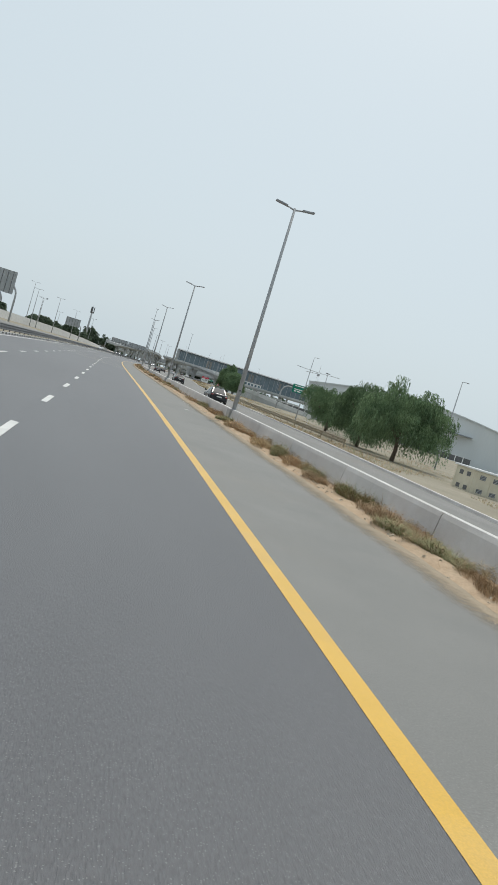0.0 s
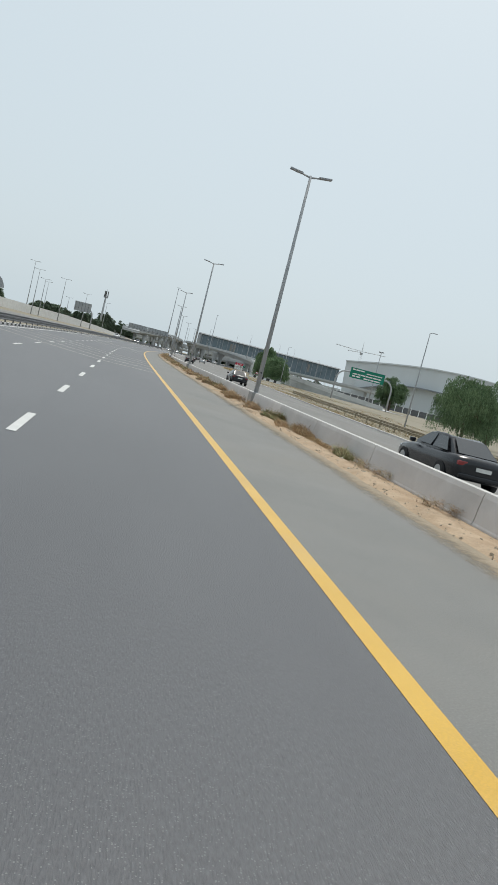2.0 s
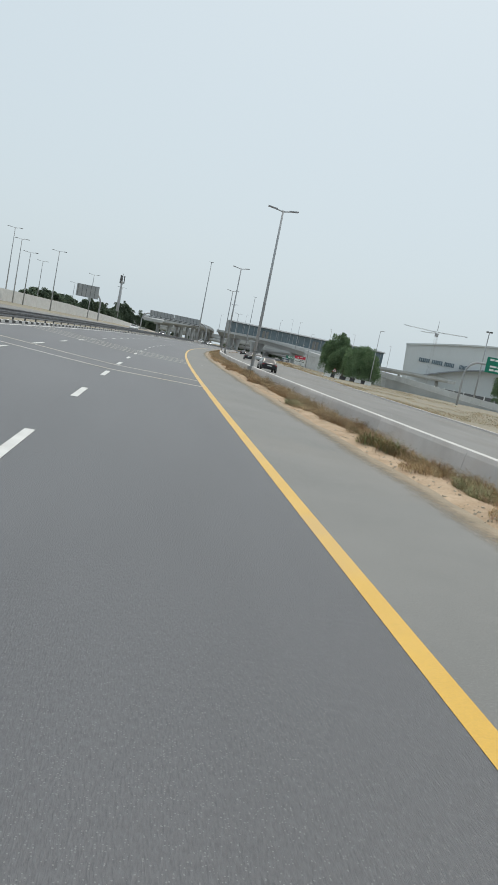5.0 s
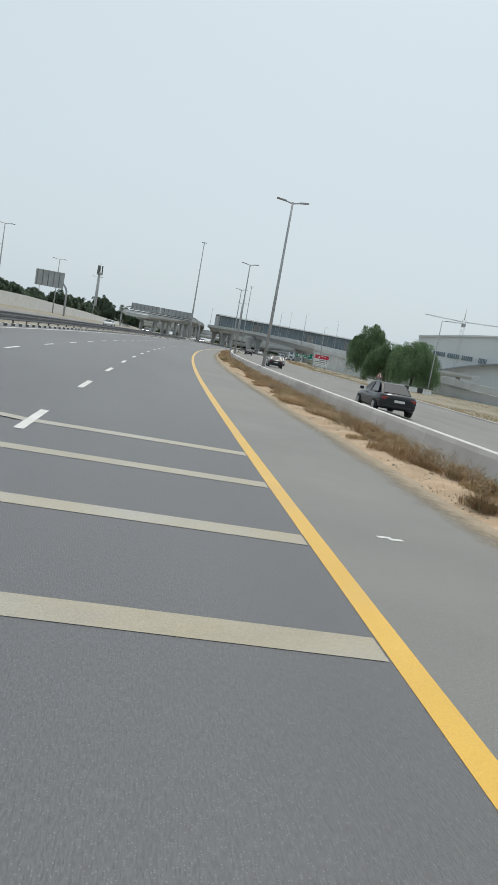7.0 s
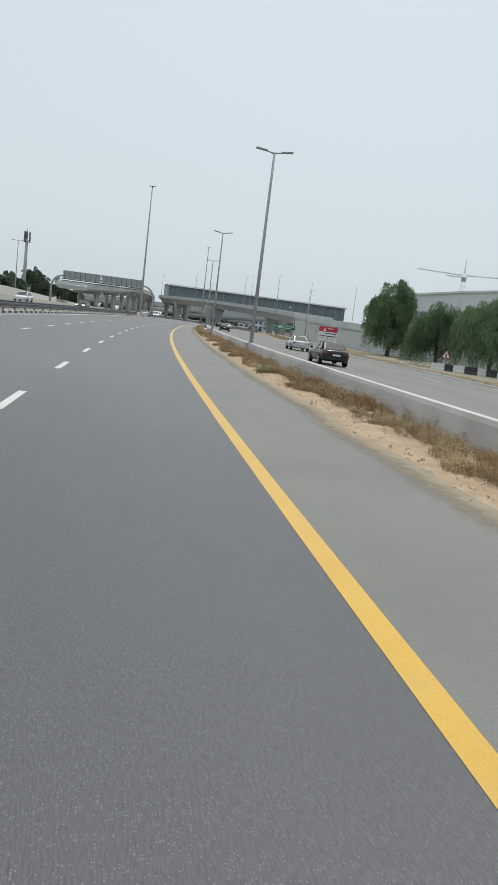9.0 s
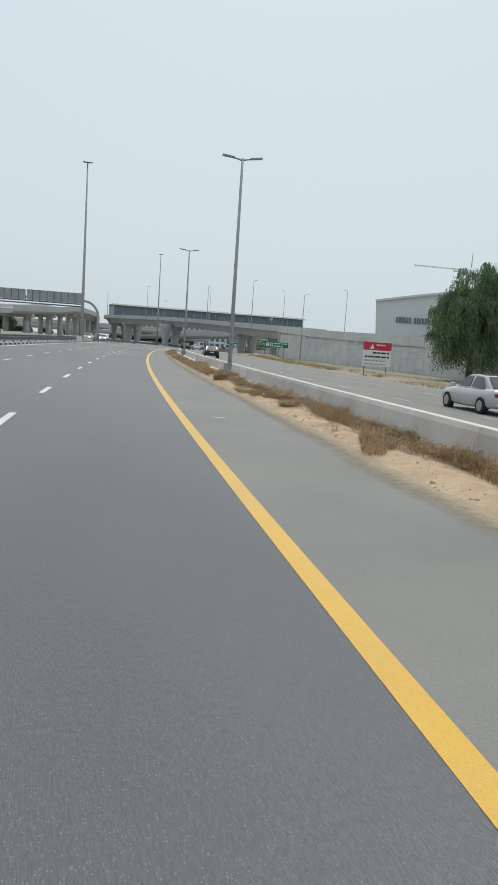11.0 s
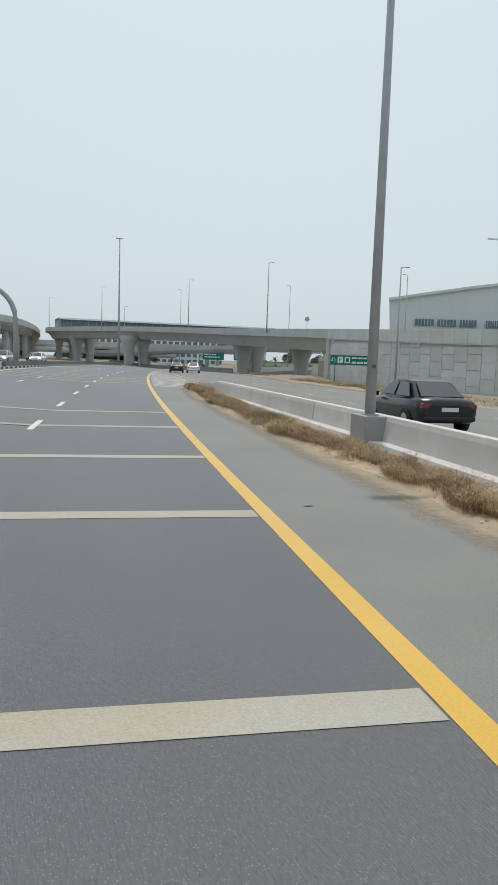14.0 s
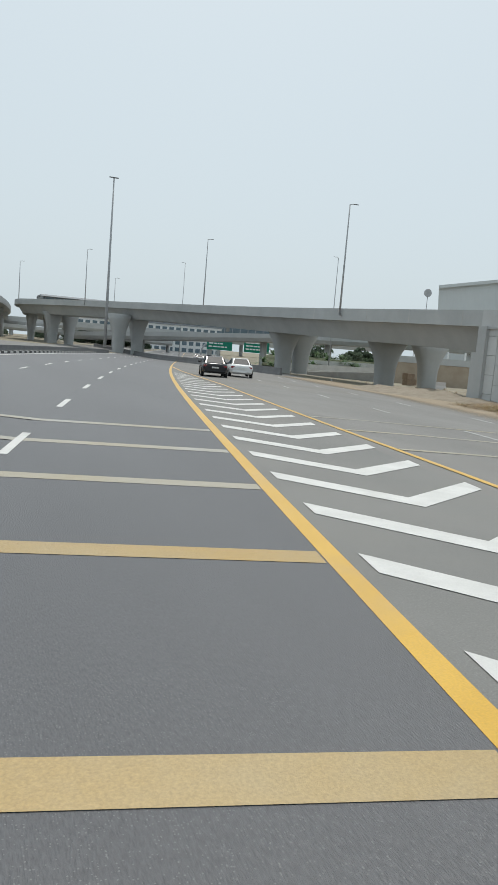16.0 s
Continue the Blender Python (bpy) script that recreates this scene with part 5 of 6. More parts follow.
for s, o, z, c, l in ((508, 6.6, None, GREY_CAR, "dark grey saloon car beyond the flyover"), (520, 4.2, None, SILVER_CAR, "silver saloon car beyond the flyover"), (534, 6.9, None, BLACK_CAR, "black saloon car beyond the flyover"), (548, 4.0, None, WHITE_CAR, "white saloon car beyond the flyover"), (562, 7.2, None, GREY_CAR, "dark grey saloon car further beyond the flyover")):
    car(at_road(s, o), c, l, group="cars beyond the flyover")
for s, o, c, l, on in ((408, -16.0, SILVER_CAR, "silver car facing us on the opposite carriageway", True), (436, -17.5, WHITE_CAR, "white car facing us with lit headlamps", True), (452, -21.5, GREY_CAR, "dark grey car on the opposite carriageway", False), (318, -22, WHITE_CAR, "white car on the far lane of the opposite carriageway", False), (345, -18.5, GREY_CAR, "dark grey car facing us with lit headlamps", True)):
    car(at_road(s, o, None, 180), c, l, on, group="cars on the opposite carriageway")

# ---- beside the side road ----
CREAM = surface("cream_panel", (0.55, 0.5, 0.38), (0.64, 0.59, 0.47), 0.8, 30, 0.7, 0.1, grain=0.1, dirt=0.4, dirt_col=(0.4, 0.34, 0.24))
k = thing("utility_kiosk", "cream utility cabin with dark louvred openings and a flat roof", "kiosk", m=pose(25.7, 47.0, -0.75, 0, 0, 0))
part("wall", box(bmesh.new(), 0, 7.4, 0, 3.0, 0, 1.95, 0, 0.03), CREAM, k)
part("roof", box(bmesh.new(), -0.15, 7.55, -0.15, 3.15, 1.953, 2.1, 0, 0.03), SIGN_WHITE, k, "pale flat roof slab")
part("plinth", box(bmesh.new(), -0.06, 7.46, -0.06, 3.06, -0.4, 0.12), CONCRETE, k)
for i in range(6):
    x = 0.45 + 1.15 * i
    part("door", box(bmesh.new(), x - 0.1, x + 0.75, -0.03, -0.002, 0.2, 1.85), CREAM, k)
    for z0, z1 in ((1.35, 1.7), (0.3, 0.62)):
        v = part("vent", box(bmesh.new(), x + 0.08, x + 0.58, -0.05, -0.032, z0, z1), DARK_STEEL, k, "dark louvred vent")
        for j in range(3):
            zz = z0 + (j + 0.5) * (z1 - z0) / 3
            part("slat", box(bmesh.new(), x + 0.1, x + 0.56, -0.065, -0.052, zz - 0.02, zz + 0.02), GALV, v)
for y in (0.5, 1.7):
    for z0, z1 in ((1.35, 1.7), (0.3, 0.62)):
        part("vent", box(bmesh.new(), -0.03, -0.002, y, y + 0.55, z0, z1), DARK_STEEL, k)
# rusty guard rail and its kerb
YELLOWED = surface("weathered_rail", (0.22, 0.18, 0.12), (0.31, 0.26, 0.18), 1.5, 25, 0.7, 0.1, grain=0.15, dirt=0.5, dirt_col=(0.28, 0.22, 0.14))
gr = thing("guard_rail", "weathered yellowish guard rail beside the side road", "guard rail", kind="structure")
line = [road(s, edge_right(s) + 3.6) for s in range(58, 158, 4)]
for z in (0.38, 0.62):
    bm = bmesh.new()
    sweep(bm, line, [(0.0, z - 0.1), (-0.05, z - 0.05), (0.0, z), (-0.05, z + 0.05), (0.0, z + 0.1), (0.03, z + 0.1), (0.03, z - 0.1)])
    part("beam", bm, YELLOWED, gr)
pm = mesh_of("post", box(bmesh.new(), 0.03, 0.13, -0.05, 0.05, -0.3, 0.72), YELLOWED)
for s in range(58, 156, 4):
    part("post", pm, None, gr).matrix_world = at_road(s, edge_right(s) + 3.6)
bm = bmesh.new()
sweep(bm, [road(s, edge_right(s)) for s in range(-40, 300, 4)], [(-0.1, -0.2), (-0.1, 0.12), (0.12, 0.12), (0.12, -0.2)])
solo("kerb", bm, CONCRETE, "pale concrete kerb of the side road", kind="structure")
# closed ramp: black and white blocks, a warning triangle, loose slabs
blk = bmesh.new()
sweep(blk, [(0, -0.72, 0), (0, 0.72, 0)], [(-0.3, 0), (-0.26, 0.2), (-0.11, 0.4), (-0.1, 0.85), (0.1, 0.85), (0.11, 0.4), (0.26, 0.2), (0.3, 0)])
blk_white = mesh_of("road_block", blk, WHITE_PAINT)
blk_black = blk_white.copy()
blk_black.materials.clear()
blk_black.materials.append(BLACK_PAINT)
for i in range(9):
    ob = new("road_block", blk_black if i % 2 else blk_white)
    ob.matrix_world = pose(37.6 + 1.12 * i, 286.2 - 0.42 * i + (0.25 if i % 3 == 1 else 0), -0.72, 0, 0, 70 + (5 if i % 2 else -4))
    tagged(ob, "black painted concrete road block closing the ramp" if i % 2 else "white painted concrete road block closing the ramp", "road block", "blocks closing the ramp")
ws = thing("warning_sign", "triangular red-edged warning sign on a post among the blocks", "road sign", m=pose(39.6, 288.5, -0.7, 0, 0, -8))
part("post", tube(bmesh.new(), [(0, 0.03, -0.2), (0, 0.03, 2.2)], 0.035, 8), GALV, ws)
for nm, r, y, mat in (("border", 0.62, 0.0, RED), ("field", 0.46, -0.012, SIGN_WHITE)):
    bm = bmesh.new()
    a = [(r * math.sin(q), r * math.cos(q)) for q in (0, 2.0944, 4.18879)]
    f0 = [bm.verts.new((x, y, 1.75 + z)) for x, z in a]
    f1 = [bm.verts.new((x, y + 0.012, 1.75 + z)) for x, z in a]
    bm.faces.new(f0)
    bm.faces.new(f1[::-1])
    for i in range(3):
        bm.faces.new((f0[i], f1[i], f1[(i + 1) % 3], f0[(i + 1) % 3]))
    part(nm, bm, mat, ws)
part("symbol", box(bmesh.new(), -0.08, 0.08, -0.02, -0.014, 1.55, 1.95), INK, ws)
for i, (x, y, a) in enumerate(((41.5, 297, 30), (43.2, 295.5, 12), (40.2, 299.5, 60), (42.4, 300.5, -20))):
    ob = solo("concrete_slab", box(bmesh.new(), -0.25, 0.25, -1.0, 1.0, 0, 0.18, 0, 0.02), CONCRETE, "loose tilted concrete slab under the trees", "slab", "loose slabs", m=pose(x, y, -0.74, 0, -8, a))
# fence of pale posts before the big hall
fn = thing("fence", "fence of pale concrete posts with dark mesh before the big hall", "fence", kind="structure")
pm = mesh_of("post", box(bmesh.new(), -0.18, 0.18, -0.18, 0.18, -1, 3.4, 0, 0.03), SIGN_WHITE)
mm = mesh_of("mesh_panel", box(bmesh.new(), 0.2, 3.8, -0.03, 0.03, 0.1, 2.9), DARK_STEEL)
for i in range(34):
    m = pose(76 + 3.0 * i, 418 - 2.65 * i, -0.8, 0, 0, -41.5)
    part("post", pm, None, fn).matrix_world = m
    part("mesh_panel", mm, None, fn).matrix_world = m
# tower crane
def lattice(bm, a, b, w, n):
    a, b = Vector(a), Vector(b)
    d = (b - a).normalized()
    u = d.orthogonal().normalized()
    v = d.cross(u)
    cs = [u * w + v * w, u * w - v * w, u * -w - v * w, u * -w + v * w]
    for c in cs:
        tube(bm, [a + c, b + c], 0.026, 4)
    for i in range(n):
        p, q = a.lerp(b, i / n), a.lerp(b, (i + 1) / n)
        for j in range(4):
            tube(bm, [p + cs[j], q + cs[(j + 1) % 4]], 0.018, 3)


cr = thing("tower_crane", "slender steel tower crane behind the ramp", "crane", m=pose(120.7, 439.6, -1))
for nm, a, b, w, n in (("mast", (0, 0, 0), (0, 0, 28.5), 0.55, 16), ("jib", (0.5, -0.3, 27.6), (11.5, -7.5, 27.7), 0.13, 9), ("counter_jib", (-0.5, 0.3, 27.6), (-13, 9, 28.6), 0.13, 9), ("boom", (0, 0, 27), (-10, -7, 26), 0.12, 7)):
    bm = bmesh.new()
    lattice(bm, a, b, w, n)
    part(nm, bm, GALV, cr)
bm = bmesh.new()
tube(bm, [(0, 0, 28.4), (0, 0, 33.0)], [0.16, 0.05], 6)
part("apex", bm, GALV, cr)
part("cab", box(bmesh.new(), -0.6, 0.6, -0.9, 0.5, 25.6, 27.0, 0, 0.1), GALV, cr)
# tall floodlight by the ramp
fl = thing("floodlight_mast", "tall grey floodlight mast behind the sign", "lamp mast", m=pose(95, 331, -0.7))
part("pole", tube(bmesh.new(), [(0, 0, 0), (0, 0, 22.2)], [0.3, 0.14], 10), GALV, fl)
for a in range(4):
    part("lamp_head", box(bmesh.new(), -0.25, 0.25, 0.35, 1.1, 22.0, 22.35, 0, 0.05), DARK_STEEL, fl).matrix_local = pose(0, 0, 0, 0, 0, 90 * a + 20)

# ---- under and beyond the flyover ----
def pts_on(o_list):
    return [road(s, o) for s, o in o_list]


bm = bmesh.new()
sweep(bm, smooth_line(pts_on([(455, 12.4), (461, 9.4), (470, 6.2), (482, 2.5), (499, -2.3), (525, -9), (575, -24)]), 4), [(-0.3, -0.3), (-0.14, 0.35), (-0.1, 0.85), (0.1, 0.85), (0.14, 0.35), (0.3, -0.3)])
solo("median_barrier", bm, surface("dark_barrier", (0.16, 0.16, 0.165), (0.22, 0.22, 0.22), 0.8, 30, 0.85, 0.2, grain=0.15), "dark concrete barrier sweeping under the flyover", kind="structure")
LAWN = leafy("lawn", (0.07, 0.085, 0.045), (0.115, 0.125, 0.07), 0.9)
bank = bmesh.new()
rows = []
for i in range(9):
    f = i / 8
    x, y = 73 + 30 * f, 500 - 15 * f
    rows.append([bank.verts.new((x + 2.2 * g * 3, y + 4.5 * g * 3, -2.0 + z)) for g, z in ((0, 0), (0.4, 2.0), (0.8, 2.8), (1.3, 3.4), (2.0, 3.7))])
for a, b in zip(rows, rows[1:]):
    for j in range(4):
        bank.faces.new((a[j], b[j], b[j + 1], a[j + 1]))
solo("lawn_bank", bank, LAWN, "low green planted bank beyond the piers", kind="structure", smooth=True)
rng = random.Random(77)


def palm_bush(seed):
    r = random.Random(seed)
    V, F = [], []
    for i in range(26):
        a, el = r.uniform(0, 6.28), r.uniform(0.2, 1.3)
        L = r.uniform(0.9, 1.6)
        for j in range(4):
            f0, f1 = j / 4, (j + 1) / 4
            q = []
            for f in (f0, f1):
                rr = L * f * math.cos(el) * (1 + 0.3 * f)
                zz = 0.3 + L * f * math.sin(el) - 0.55 * L * f * f
                w = 0.11 * (1 - f) + 0.02
                q.append((rr, zz, w))
            b = len(V)
            for rr, zz, w in q:
                V += [(rr * math.cos(a) - w * math.sin(a), rr * math.sin(a) + w * math.cos(a), zz), (rr * math.cos(a) + w * math.sin(a), rr * math.sin(a) - w * math.cos(a), zz)]
            F.append((b, b + 1, b + 3, b + 2))
    return raw_mesh("plant", V, F, [LEAF])


PALMS = [palm_bush(i) for i in range(3)]
for i in range(44):
    f, g = rng.random(), rng.uniform(0.15, 1.8)
    z = float(np.interp(g, (0, 0.4, 0.8, 1.3, 2.0), (0, 2.0, 2.8, 3.4, 3.7))) - 2.05
    ob = new("palm_shrub", PALMS[i % 3])
    sc = rng.uniform(1.0, 2.0)
    ob.matrix_world = pose(73 + 30 * f + 6.6 * g, 500 - 15 * f + 13.5 * g, z, 0, 0, rng.uniform(0, 360)) @ Matrix.Scale(sc, 4)
    tagged(ob, "green leafy palm shrub on the planted bank", "shrub", "plants on the bank")
# sandy wall with a railing behind the right piers
sw = thing("boundary_wall", "low sandy-brown wall with pale concrete coping behind the piers", "wall", kind="structure")
BROWN = surface("sandy_wall", (0.36, 0.29, 0.22), (0.43, 0.36, 0.28), 0.6, 20, 0.9, 0.3, grain=0.12, dirt=0.3)
bm = bmesh.new()
sweep(bm, [(88, 483, 0), (104, 471, 0), (120, 459, 0)], [(-0.2, -2), (-0.2, 2.2), (0.2, 2.2), (0.2, -2)])
part("wall_body", bm, BROWN, sw)
bm = bmesh.new()
sweep(bm, [(88, 483, 2.202), (104, 471, 2.202), (120, 459, 2.202)], [(-0.35, 0), (-0.35, 1.1), (0.3, 1.1), (0.3, 0)])
part("coping", bm, BRIDGE, sw, "pale concrete coping")
for i in range(14):
    part("post", box(bmesh.new(), -0.12, 0.12, -0.12, 0.12, 3.3, 4.6), SIGN_WHITE, sw).matrix_world = pose(88.5 + 2.3 * i, 482.6 - 1.73 * i, 0)
# low dark wall, pale terrace walls, crates, a block, a bollard and a sand heap below the deck
bm = bmesh.new()
sweep(bm, [(72.8, 486, -0.9), (76.5, 478, -0.4), (80.1, 470, 0.2)], [(-0.2, -1.9), (-0.2, -0.05), (-0.15, 0), (0.15, 0), (0.2, -0.05), (0.2, -1.9)])
solo("garden_wall", bm, PEDESTAL, "low dark weathered wall before the planted bank", kind="structure")
for a, b in (((76.4, 498.3, -0.75), (89.4, 481.8, -0.25)), ((78.2, 501.6, 0.2), (93.2, 488.0, 0.75)), ((83.0, 507.0, 1.1), (98.0, 494.5, 1.5))):
    bm = bmesh.new()
    sweep(bm, [a, b], [(-0.15, -1.1), (-0.15, -0.1), (-0.25, -0.1), (-0.25, 0), (0.2, 0), (0.2, -1.1)])
    solo("terrace_wall", bm, PALE_TOP, "long pale low terrace wall among palm shrubs", kind="structure")
TIMBER = surface("rough_timber", (0.2, 0.145, 0.1), (0.29, 0.215, 0.15), 3, 40, 0.85, 0.4, grain=0.25, stretch=(1, 1, 5))
for x, y, z, a in ((78.8, 458.6, -1.1, 6), (78.75, 458.7, -0.24, 14), (81.2, 461.5, -1.1, -20)):
    cb = thing("timber_crate", "rough brown timber crate on the ground under the flyover", "crate", "crates under the flyover", pose(x, y, z, 0, 0, a))
    part("box", box(bmesh.new(), -0.7, 0.7, -0.5, 0.5, 0.0, 0.84, 0, 0.01), TIMBER, cb)
    for k in range(4):
        part("slat", box(bmesh.new(), -0.73, 0.73, -0.53, -0.502, 0.04 + 0.2 * k, 0.18 + 0.2 * k), TIMBER, cb)
bm = bmesh.new()
sweep(bm, [(-1.4, 0, 0), (1.4, 0, 0)], [(-0.4, 0), (-0.35, 0.25), (-0.18, 0.5), (-0.14, 0.95), (0.14, 0.95), (0.18, 0.5), (0.35, 0.25), (0.4, 0)])
solo("concrete_block", bm, CONCRETE, "grey precast concrete block standing under the flyover", "block", m=pose(77.3, 450.0, -1.05, 0, 0, 4))
bm = bmesh.new()
tube(bm, [(0, 0, -0.1), (0, 0, 0.5), (0, 0, 0.56)], [0.07, 0.07, 0.03], 12)
solo("bollard", bm, SIGN_WHITE, "short white bollard at the edge of the side road", "bollard", m=pose(59.8, 446.0, -1.12))
bm = bmesh.new()
grid = []
for i in range(29):
    row = []
    for j in range(25):
        q, o = 418 + i * 0.9, 14.0 + j * 0.6
        p = road(q, o)
        e = max(0.0, 1 - ((q - 430.5) / 11.5) ** 2 - ((o - 21) / 6.4) ** 2)
        row.append(bm.verts.new((p.x, p.y, p.z - 0.12 + 0.85 * e * (0.55 + 0.75 * abs(noise.noise((q * 0.42, o * 0.55, 1)))) + 0.1 * e * noise.noise((q * 2.1, o * 2.3, 5)))))
    grid.append(row)
for a, b in zip(grid, grid[1:]):
    for j in range(24):
        bm.faces.new((a[j], a[j + 1], b[j + 1], b[j]))
solo("sand_heap", bm, DULL_SAND, "low uneven heap of dull tan sand before the piers", "sand heap", smooth=True)
bm = bmesh.new()
ribbon(bm, 372, 452, lambda q: float(np.interp(q, (372, 400, 421, 429, 452), (16.0, 12.4, 13.2, 11.2, 10.2))), lambda q: float(np.interp(q, (372, 400, 421, 429, 452), (19.0, 19.0, 19.5, 19, 18))), 0.006, 1.0, 6)
apron = solo("dust_edge", bm, DUST, "tan dust drifted over the side road's edge", kind="structure")
cover = apron.data.attributes.new("cover", "FLOAT", "POINT")
cover.data.foreach_set("value", [min(1.0, (i % 7) / 3.5) for i in range(len(apron.data.vertices))])
# lower ramp decks crossing behind
for nm, P, hgt in (("pale concrete ramp bridge behind the flyover", [(52, 585, 3.2), (92, 545, 6.2), (112, 522, 6.9), (150, 480, 7.2)], 1.7), ("long pale concrete link bridge in the distance", [(-60, 735, 8.5), (40, 715, 8.6), (110, 690, 8.4), (190, 640, 8.2)], 2.0)):
    rb = thing("ramp_bridge", nm, "bridge")
    L = smooth_line(P, 5)
    bm = bmesh.new()
    sweep(bm, L, [(-4, -hgt), (-4.6, -0.8), (-4.6, 0.3), (-4.3, 0.3), (-4.2, -0.5), (4.2, -0.5), (4.3, 0.3), (4.6, 0.3), (4.6, -0.8), (4, -hgt)])
    part("deck", bm, BRIDGE, rb)
    for i in range(2, len(L), 3):
        part("column", tube(bmesh.new(), [(L[i].x, L[i].y, -5), (L[i].x, L[i].y, L[i].z - hgt + 0.1)], 0.9, 12), BRIDGE, rb)
# distant building with rows of windows
ob_ = thing("office_building", "long pale two-storey building with rows of dark windows", "building", m=pose(60, 760, -3, 0, 0, -14))
part("wall", box(bmesh.new(), 0, 90, 0, 20, 0, 15.5), SIGN_WHITE, ob_)
part("roof", box(bmesh.new(), -0.6, 90.6, -0.6, 20.6, 15.503, 16.3), ROOF_GREY, ob_)
wm = mesh_of("window", box(bmesh.new(), 0, 2.4, -0.12, -0.02, 0, 2.0), GLASS_DARK)
for z in (2.0, 5.5, 9.0, 12.4):
    for x in np.arange(1.2, 88, 3.6):
        part("window", wm, None, ob_).matrix_local = pose(float(x), 0, z)
# green overhead signs past the flyover
overhead("green overhead direction sign beyond the flyover", pose(91.5, 590.5, -2.0, 0, 0, -20), 8.0, 3.6, 7.4, (-1.6,), GREEN, rows=[(0.6, 7.2, 6.6, 0.4), (0.6, 5.0, 5.6, 0.4), (0.6, 6.4, 4.6, 0.4)])
overhead("green overhead direction sign on a bent post beyond the flyover", pose(102.5, 586.5, -2.0, 0, 0, -20), 8.0, 3.6, 7.4, (9.6,), GREEN, rows=[(0.6, 7.2, 6.6, 0.4), (0.6, 5.0, 5.6, 0.4), (0.6, 6.4, 4.6, 0.4)])
# dirt heaps and rubble under the deck
V, F = [], []
for i in range(900):
    c = rng.choice(((60, 428, 3.0), (63, 436, 3.5), (70, 440, 5), (66, 450, 5), (78, 450, 5), (58, 440, 2.2)))
    x, y = rng.gauss(c[0], c[2]), rng.gauss(c[1], c[2] * 1.4)
    if x < 55.5:
        continue
    r = rng.uniform(0.04, 0.16) if rng.random() < 0.9 else rng.uniform(0.2, 0.45)
    z = -0.75 + fall(y + 9) * 0.6 - 0.05
    b = len(V)
    V += [(x + r, y, z), (x - r * 0.5, y + r * 0.9, z), (x - r * 0.6, y - r * 0.8, z), (x + rng.uniform(-0.4, 0.4) * r, y, z + r * rng.uniform(0.4, 0.9))]
    F += [(b, b + 1, b + 3), (b + 1, b + 2, b + 3), (b + 2, b, b + 3)]
tagged(new("rubble", raw_mesh("rubble", V, F, [STONE])), "loose rubble and earth under the flyover", "rubble", kind="stuff")

# ---- beyond the opposite carriageway ----
tw = thing("antenna_tower", "tall grey antenna tower with panels near its top", "tower", m=pose(-27, 530, 1.0) @ Matrix.Scale(0.91, 4))
bm = bmesh.new()
tube(bm, [(0, 0, 0), (0, 0, 26)], [0.9, 0.6], 10)
part("mast", bm, GALV, tw)
for z, w in ((26, 1.3), (28.2, 1.2)):
    for a in range(3):
        part("antenna_panel", box(bmesh.new(), -0.5, 0.5, w - 0.2, w + 0.2, z - 1.6, z + 1.0, 0, 0.05), DARK_STEEL, tw).matrix_local = pose(0, 0, 0, 0, 0, 120 * a + 15)
part("platform", tube(bmesh.new(), [(0, 0, 25), (0, 0, 25.3)], 1.2, 14), GALV, tw)
part("rod", tube(bmesh.new(), [(0, 0, 26), (0, 0, 30.5)], 0.15, 6), GALV, tw)
def tall_lamp(x, y, top):
    t = thing("street_lamp", "tall slim grey lamp post with two short arms beyond the wall", "street lamp", "lamp posts beyond the wall", pose(x, y, 1.2))
    h = top - 1.2
    part("pole", tube(bmesh.new(), [(0, 0, 0), (0, 0, h)], [0.17, 0.08], 8), GALV, t)
    for sx in (-1, 1):
        part("arm", tube(bmesh.new(), [(0, 0, h - 0.05), (sx * 1.2, 0, h + 0.08)], 0.05, 6), GALV, t)
        part("lamp_head", box(bmesh.new(), sx * 1.4 - 0.4, sx * 1.4 + 0.4, -0.15, 0.15, h + 0.02, h + 0.14, 0, 0.03), DARK_STEEL, t)
    return t


for x, y, z in ((-40.9, 305.6, 19.3), (-39, 306, 17), (-36.5, 306, 14.3), (-30, 307, 16.1), (-42, 359, 16), (-26, 361, 15.3), (-38.5, 420, 14), (-20, 420, 16)):
    tall_lamp(x, y, z)
sh = thing("service_hall", "low pale hall with a rounded grey roof beyond the wall", "building", m=pose(-118, 410, 1.0, 0, 0, -10))
part("wall", box(bmesh.new(), 0, 42, 0, 24, 0, 9.5), SIGN_WHITE, sh)
bm = bmesh.new()
sweep(bm, [(-1, 12, 9.5), (43, 12, 9.5)], [(-13.5, 0.0), (-13.5, 1.2), (-9, 4.2), (-3, 5.8), (3, 5.8), (9, 4.2), (13.5, 1.2), (13.5, 0.0)])
part("roof", bm, ROOF_GREY, sh, "rounded grey roof")
for i in range(9):
    part("window", box(bmesh.new(), 1.5 + 4.5 * i, 4.2 + 4.5 * i, -0.1, -0.005, 5, 7.6), GLASS_DARK, sh)

# ---- marks on the shoulder ----
shoulder_ob = bpy.data.objects["shoulder"]
for s, o, z in ((172.2, 0.9, 0), (275.0, 0.85, 0)):
    for i, (ds, do, a, L) in enumerate(((0, 0, 80, 0.17), (-0.045, 0.12, 80, 0.17))):
        m_ = part("paint_mark", box(bmesh.new(), -0.035, 0.035, -L / 2, L / 2, 0.0, 0.006), WHITE_PAINT, shoulder_ob, "small white survey mark" if i == 0 else "")
        m_.matrix_world = at_road(s + ds, o + do, None, a)

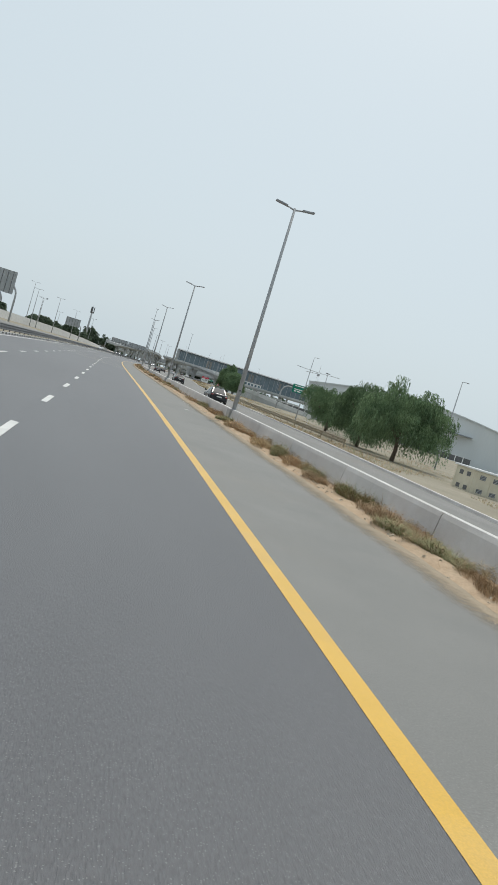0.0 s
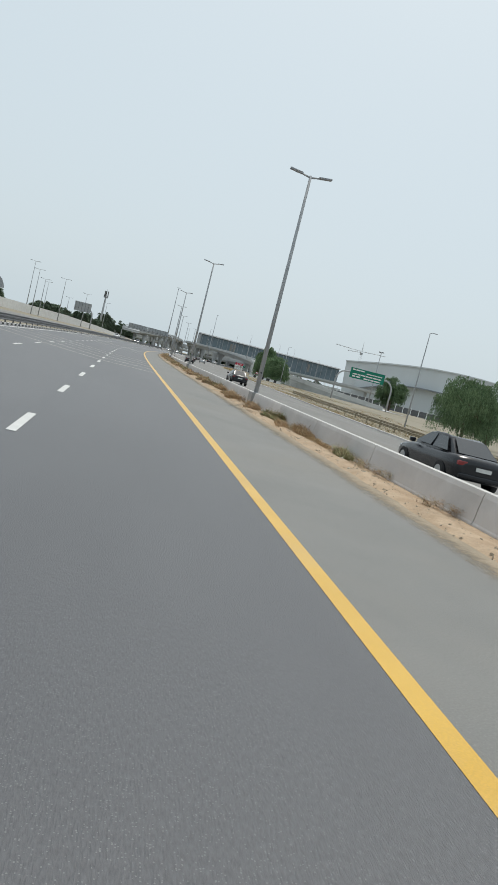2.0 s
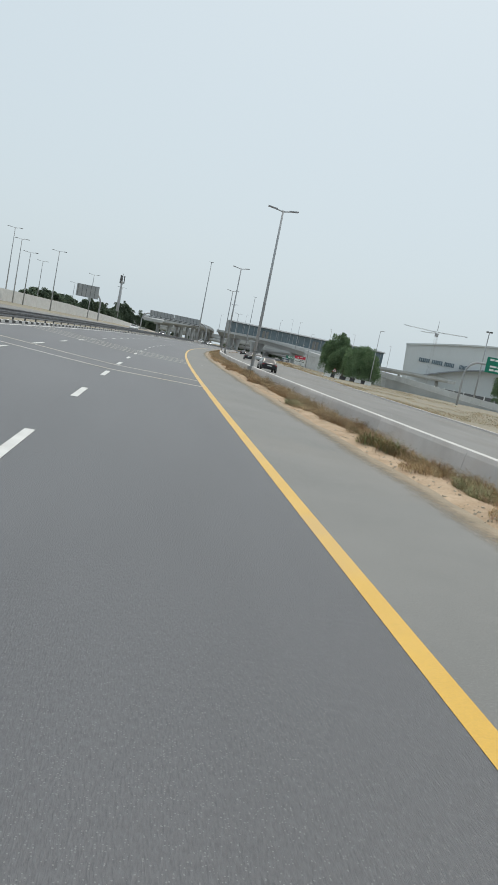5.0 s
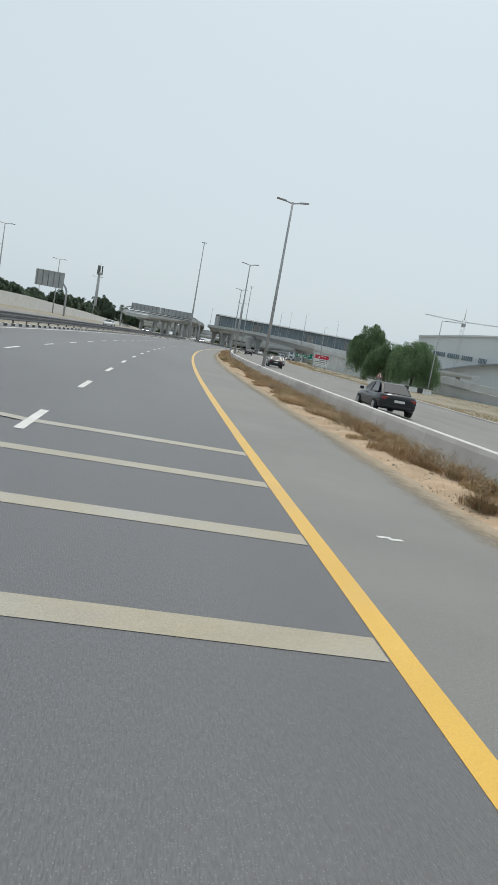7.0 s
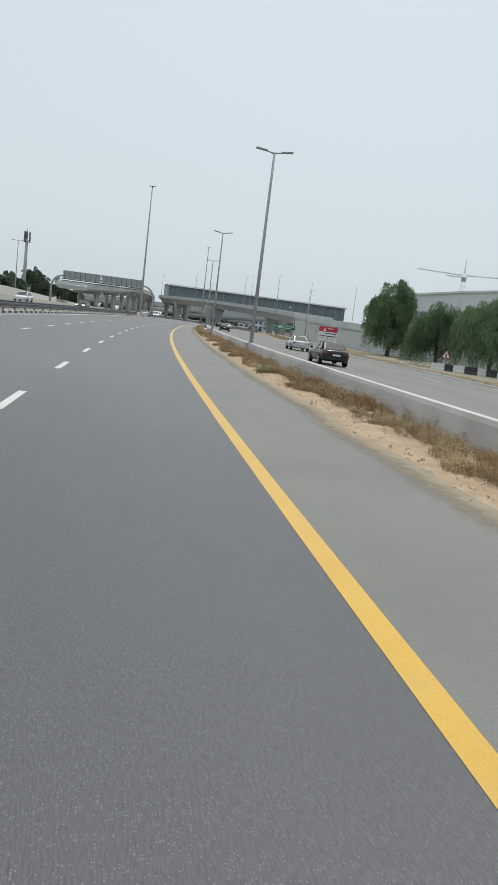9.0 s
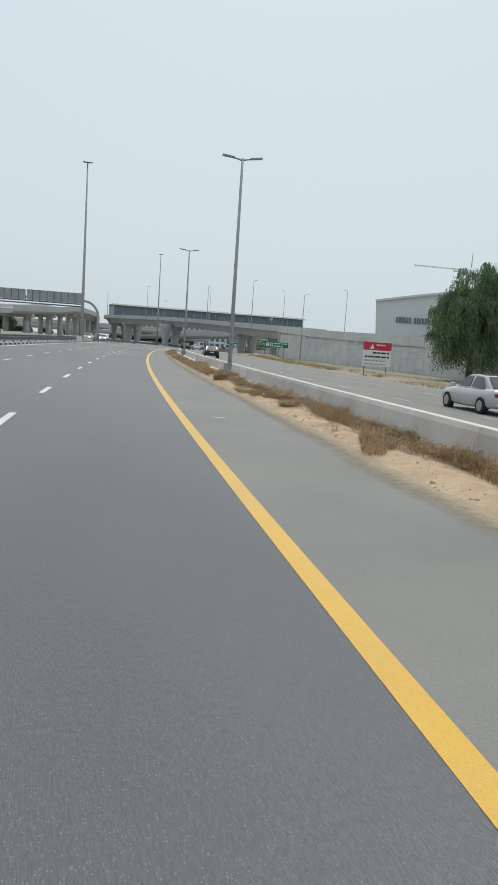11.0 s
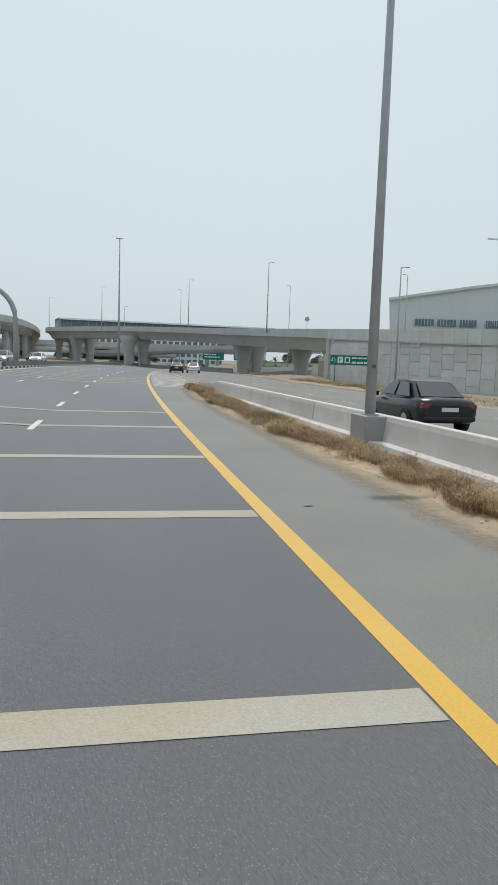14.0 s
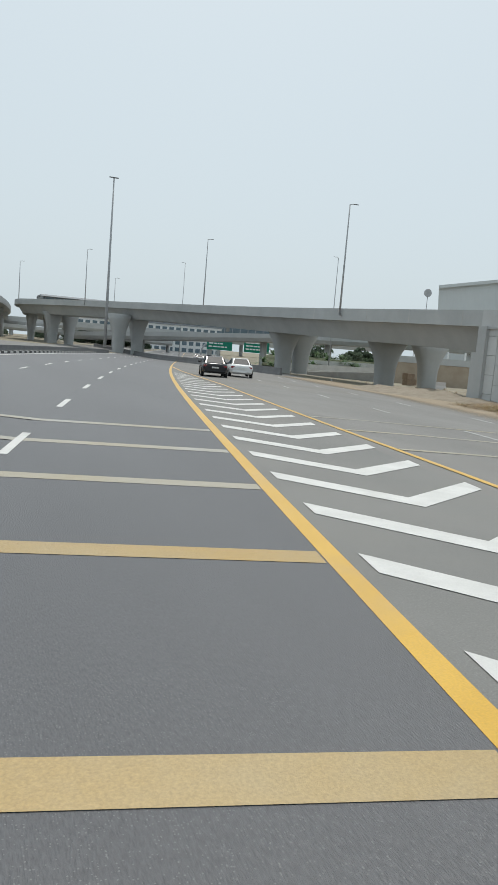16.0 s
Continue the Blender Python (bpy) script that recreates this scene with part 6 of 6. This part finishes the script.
for q, o, a, L, w in ((213.5, 2.09, 70, 0.3, 0.04), (33.8, 2.0, 62, 0.3, 0.04)):
    m_ = part("paint_mark", box(bmesh.new(), -w / 2, w / 2, -L / 2, L / 2, 0.0, 0.006), WHITE_PAINT, shoulder_ob)
    m_.matrix_world = at_road(q, o, None, a)
TAR = surface("old_tar", (0.05, 0.051, 0.054), (0.068, 0.069, 0.072), 2, 50, 0.6, 0.3, grain=0.3)
for q, o, L, w, a in ((298.8, 1.26, 0.08, 0.04, 70), (334.4, 0.62, 0.14, 0.035, 75), (208.0, 1.2, 0.07, 0.04, 20)):
    bm = bmesh.new()
    ring = [bm.verts.new((w * math.cos(u) * (0.8 + 0.4 * noise.noise((u, q, 0))), L * 0.6 * math.sin(u) * (0.8 + 0.4 * noise.noise((u, o, 3))), 0.0)) for u in (6.2832 * k / 14 for k in range(14))]
    bm.faces.new(ring)
    part("tar_spot", bm, TAR, shoulder_ob, "small dark tar spot").matrix_world = at_road(q, o, 0.005, a)
rs = thing("road_sign", "small round white sign on a thin post beyond the side road", "road sign", m=at_road(82.6, 22.6))
part("post", tube(bmesh.new(), [(0, 0, -0.3), (0, 0, 1.75)], 0.03, 8), GALV, rs)
part("disc", tube(bmesh.new(), [(0, -0.05, 1.6), (0, -0.032, 1.6)], 0.3, 20), SIGN_WHITE, rs)
# ---- far ramps and woods behind the flyover ----
for nm, P, hgt in (("low curved concrete ramp beyond the viaduct", [(-70, 560, 4.5), (-10, 600, 4.8), (40, 640, 4.2), (95, 650, 3.2)], 1.6), ("far concrete ramp on columns behind the flyover", [(-80, 690, 6.5), (0, 660, 6.8), (60, 640, 6.4), (120, 600, 5.6)], 1.8)):
    rb = thing("ramp_bridge", nm, "bridge")
    L = smooth_line(P, 5)
    bm = bmesh.new()
    sweep(bm, L, [(-4, -hgt), (-4.6, -0.8), (-4.6, 0.3), (-4.3, 0.3), (-4.2, -0.5), (4.2, -0.5), (4.3, 0.3), (4.6, 0.3), (4.6, -0.8), (4, -hgt)])
    part("deck", bm, BRIDGE, rb)
    for i in range(1, len(L), 2):
        part("column", tube(bmesh.new(), [(L[i].x, L[i].y, -3), (L[i].x, L[i].y, L[i].z - hgt + 0.1)], 0.8, 12), BRIDGE, rb)
rng = random.Random(31)
for k in range(16):
    x = -75 + 11 * k + rng.uniform(-4, 4)
    h = rng.uniform(6, 9)
    tree(200 + k, h, h * 0.55, pose(x, 668 + rng.uniform(-12, 30), -1.9, 0, 0, 40 * k), "dusty green tree far behind the flyover", "far trees behind the flyover", 0.3, 40, 0.6, LEAF_FAR)
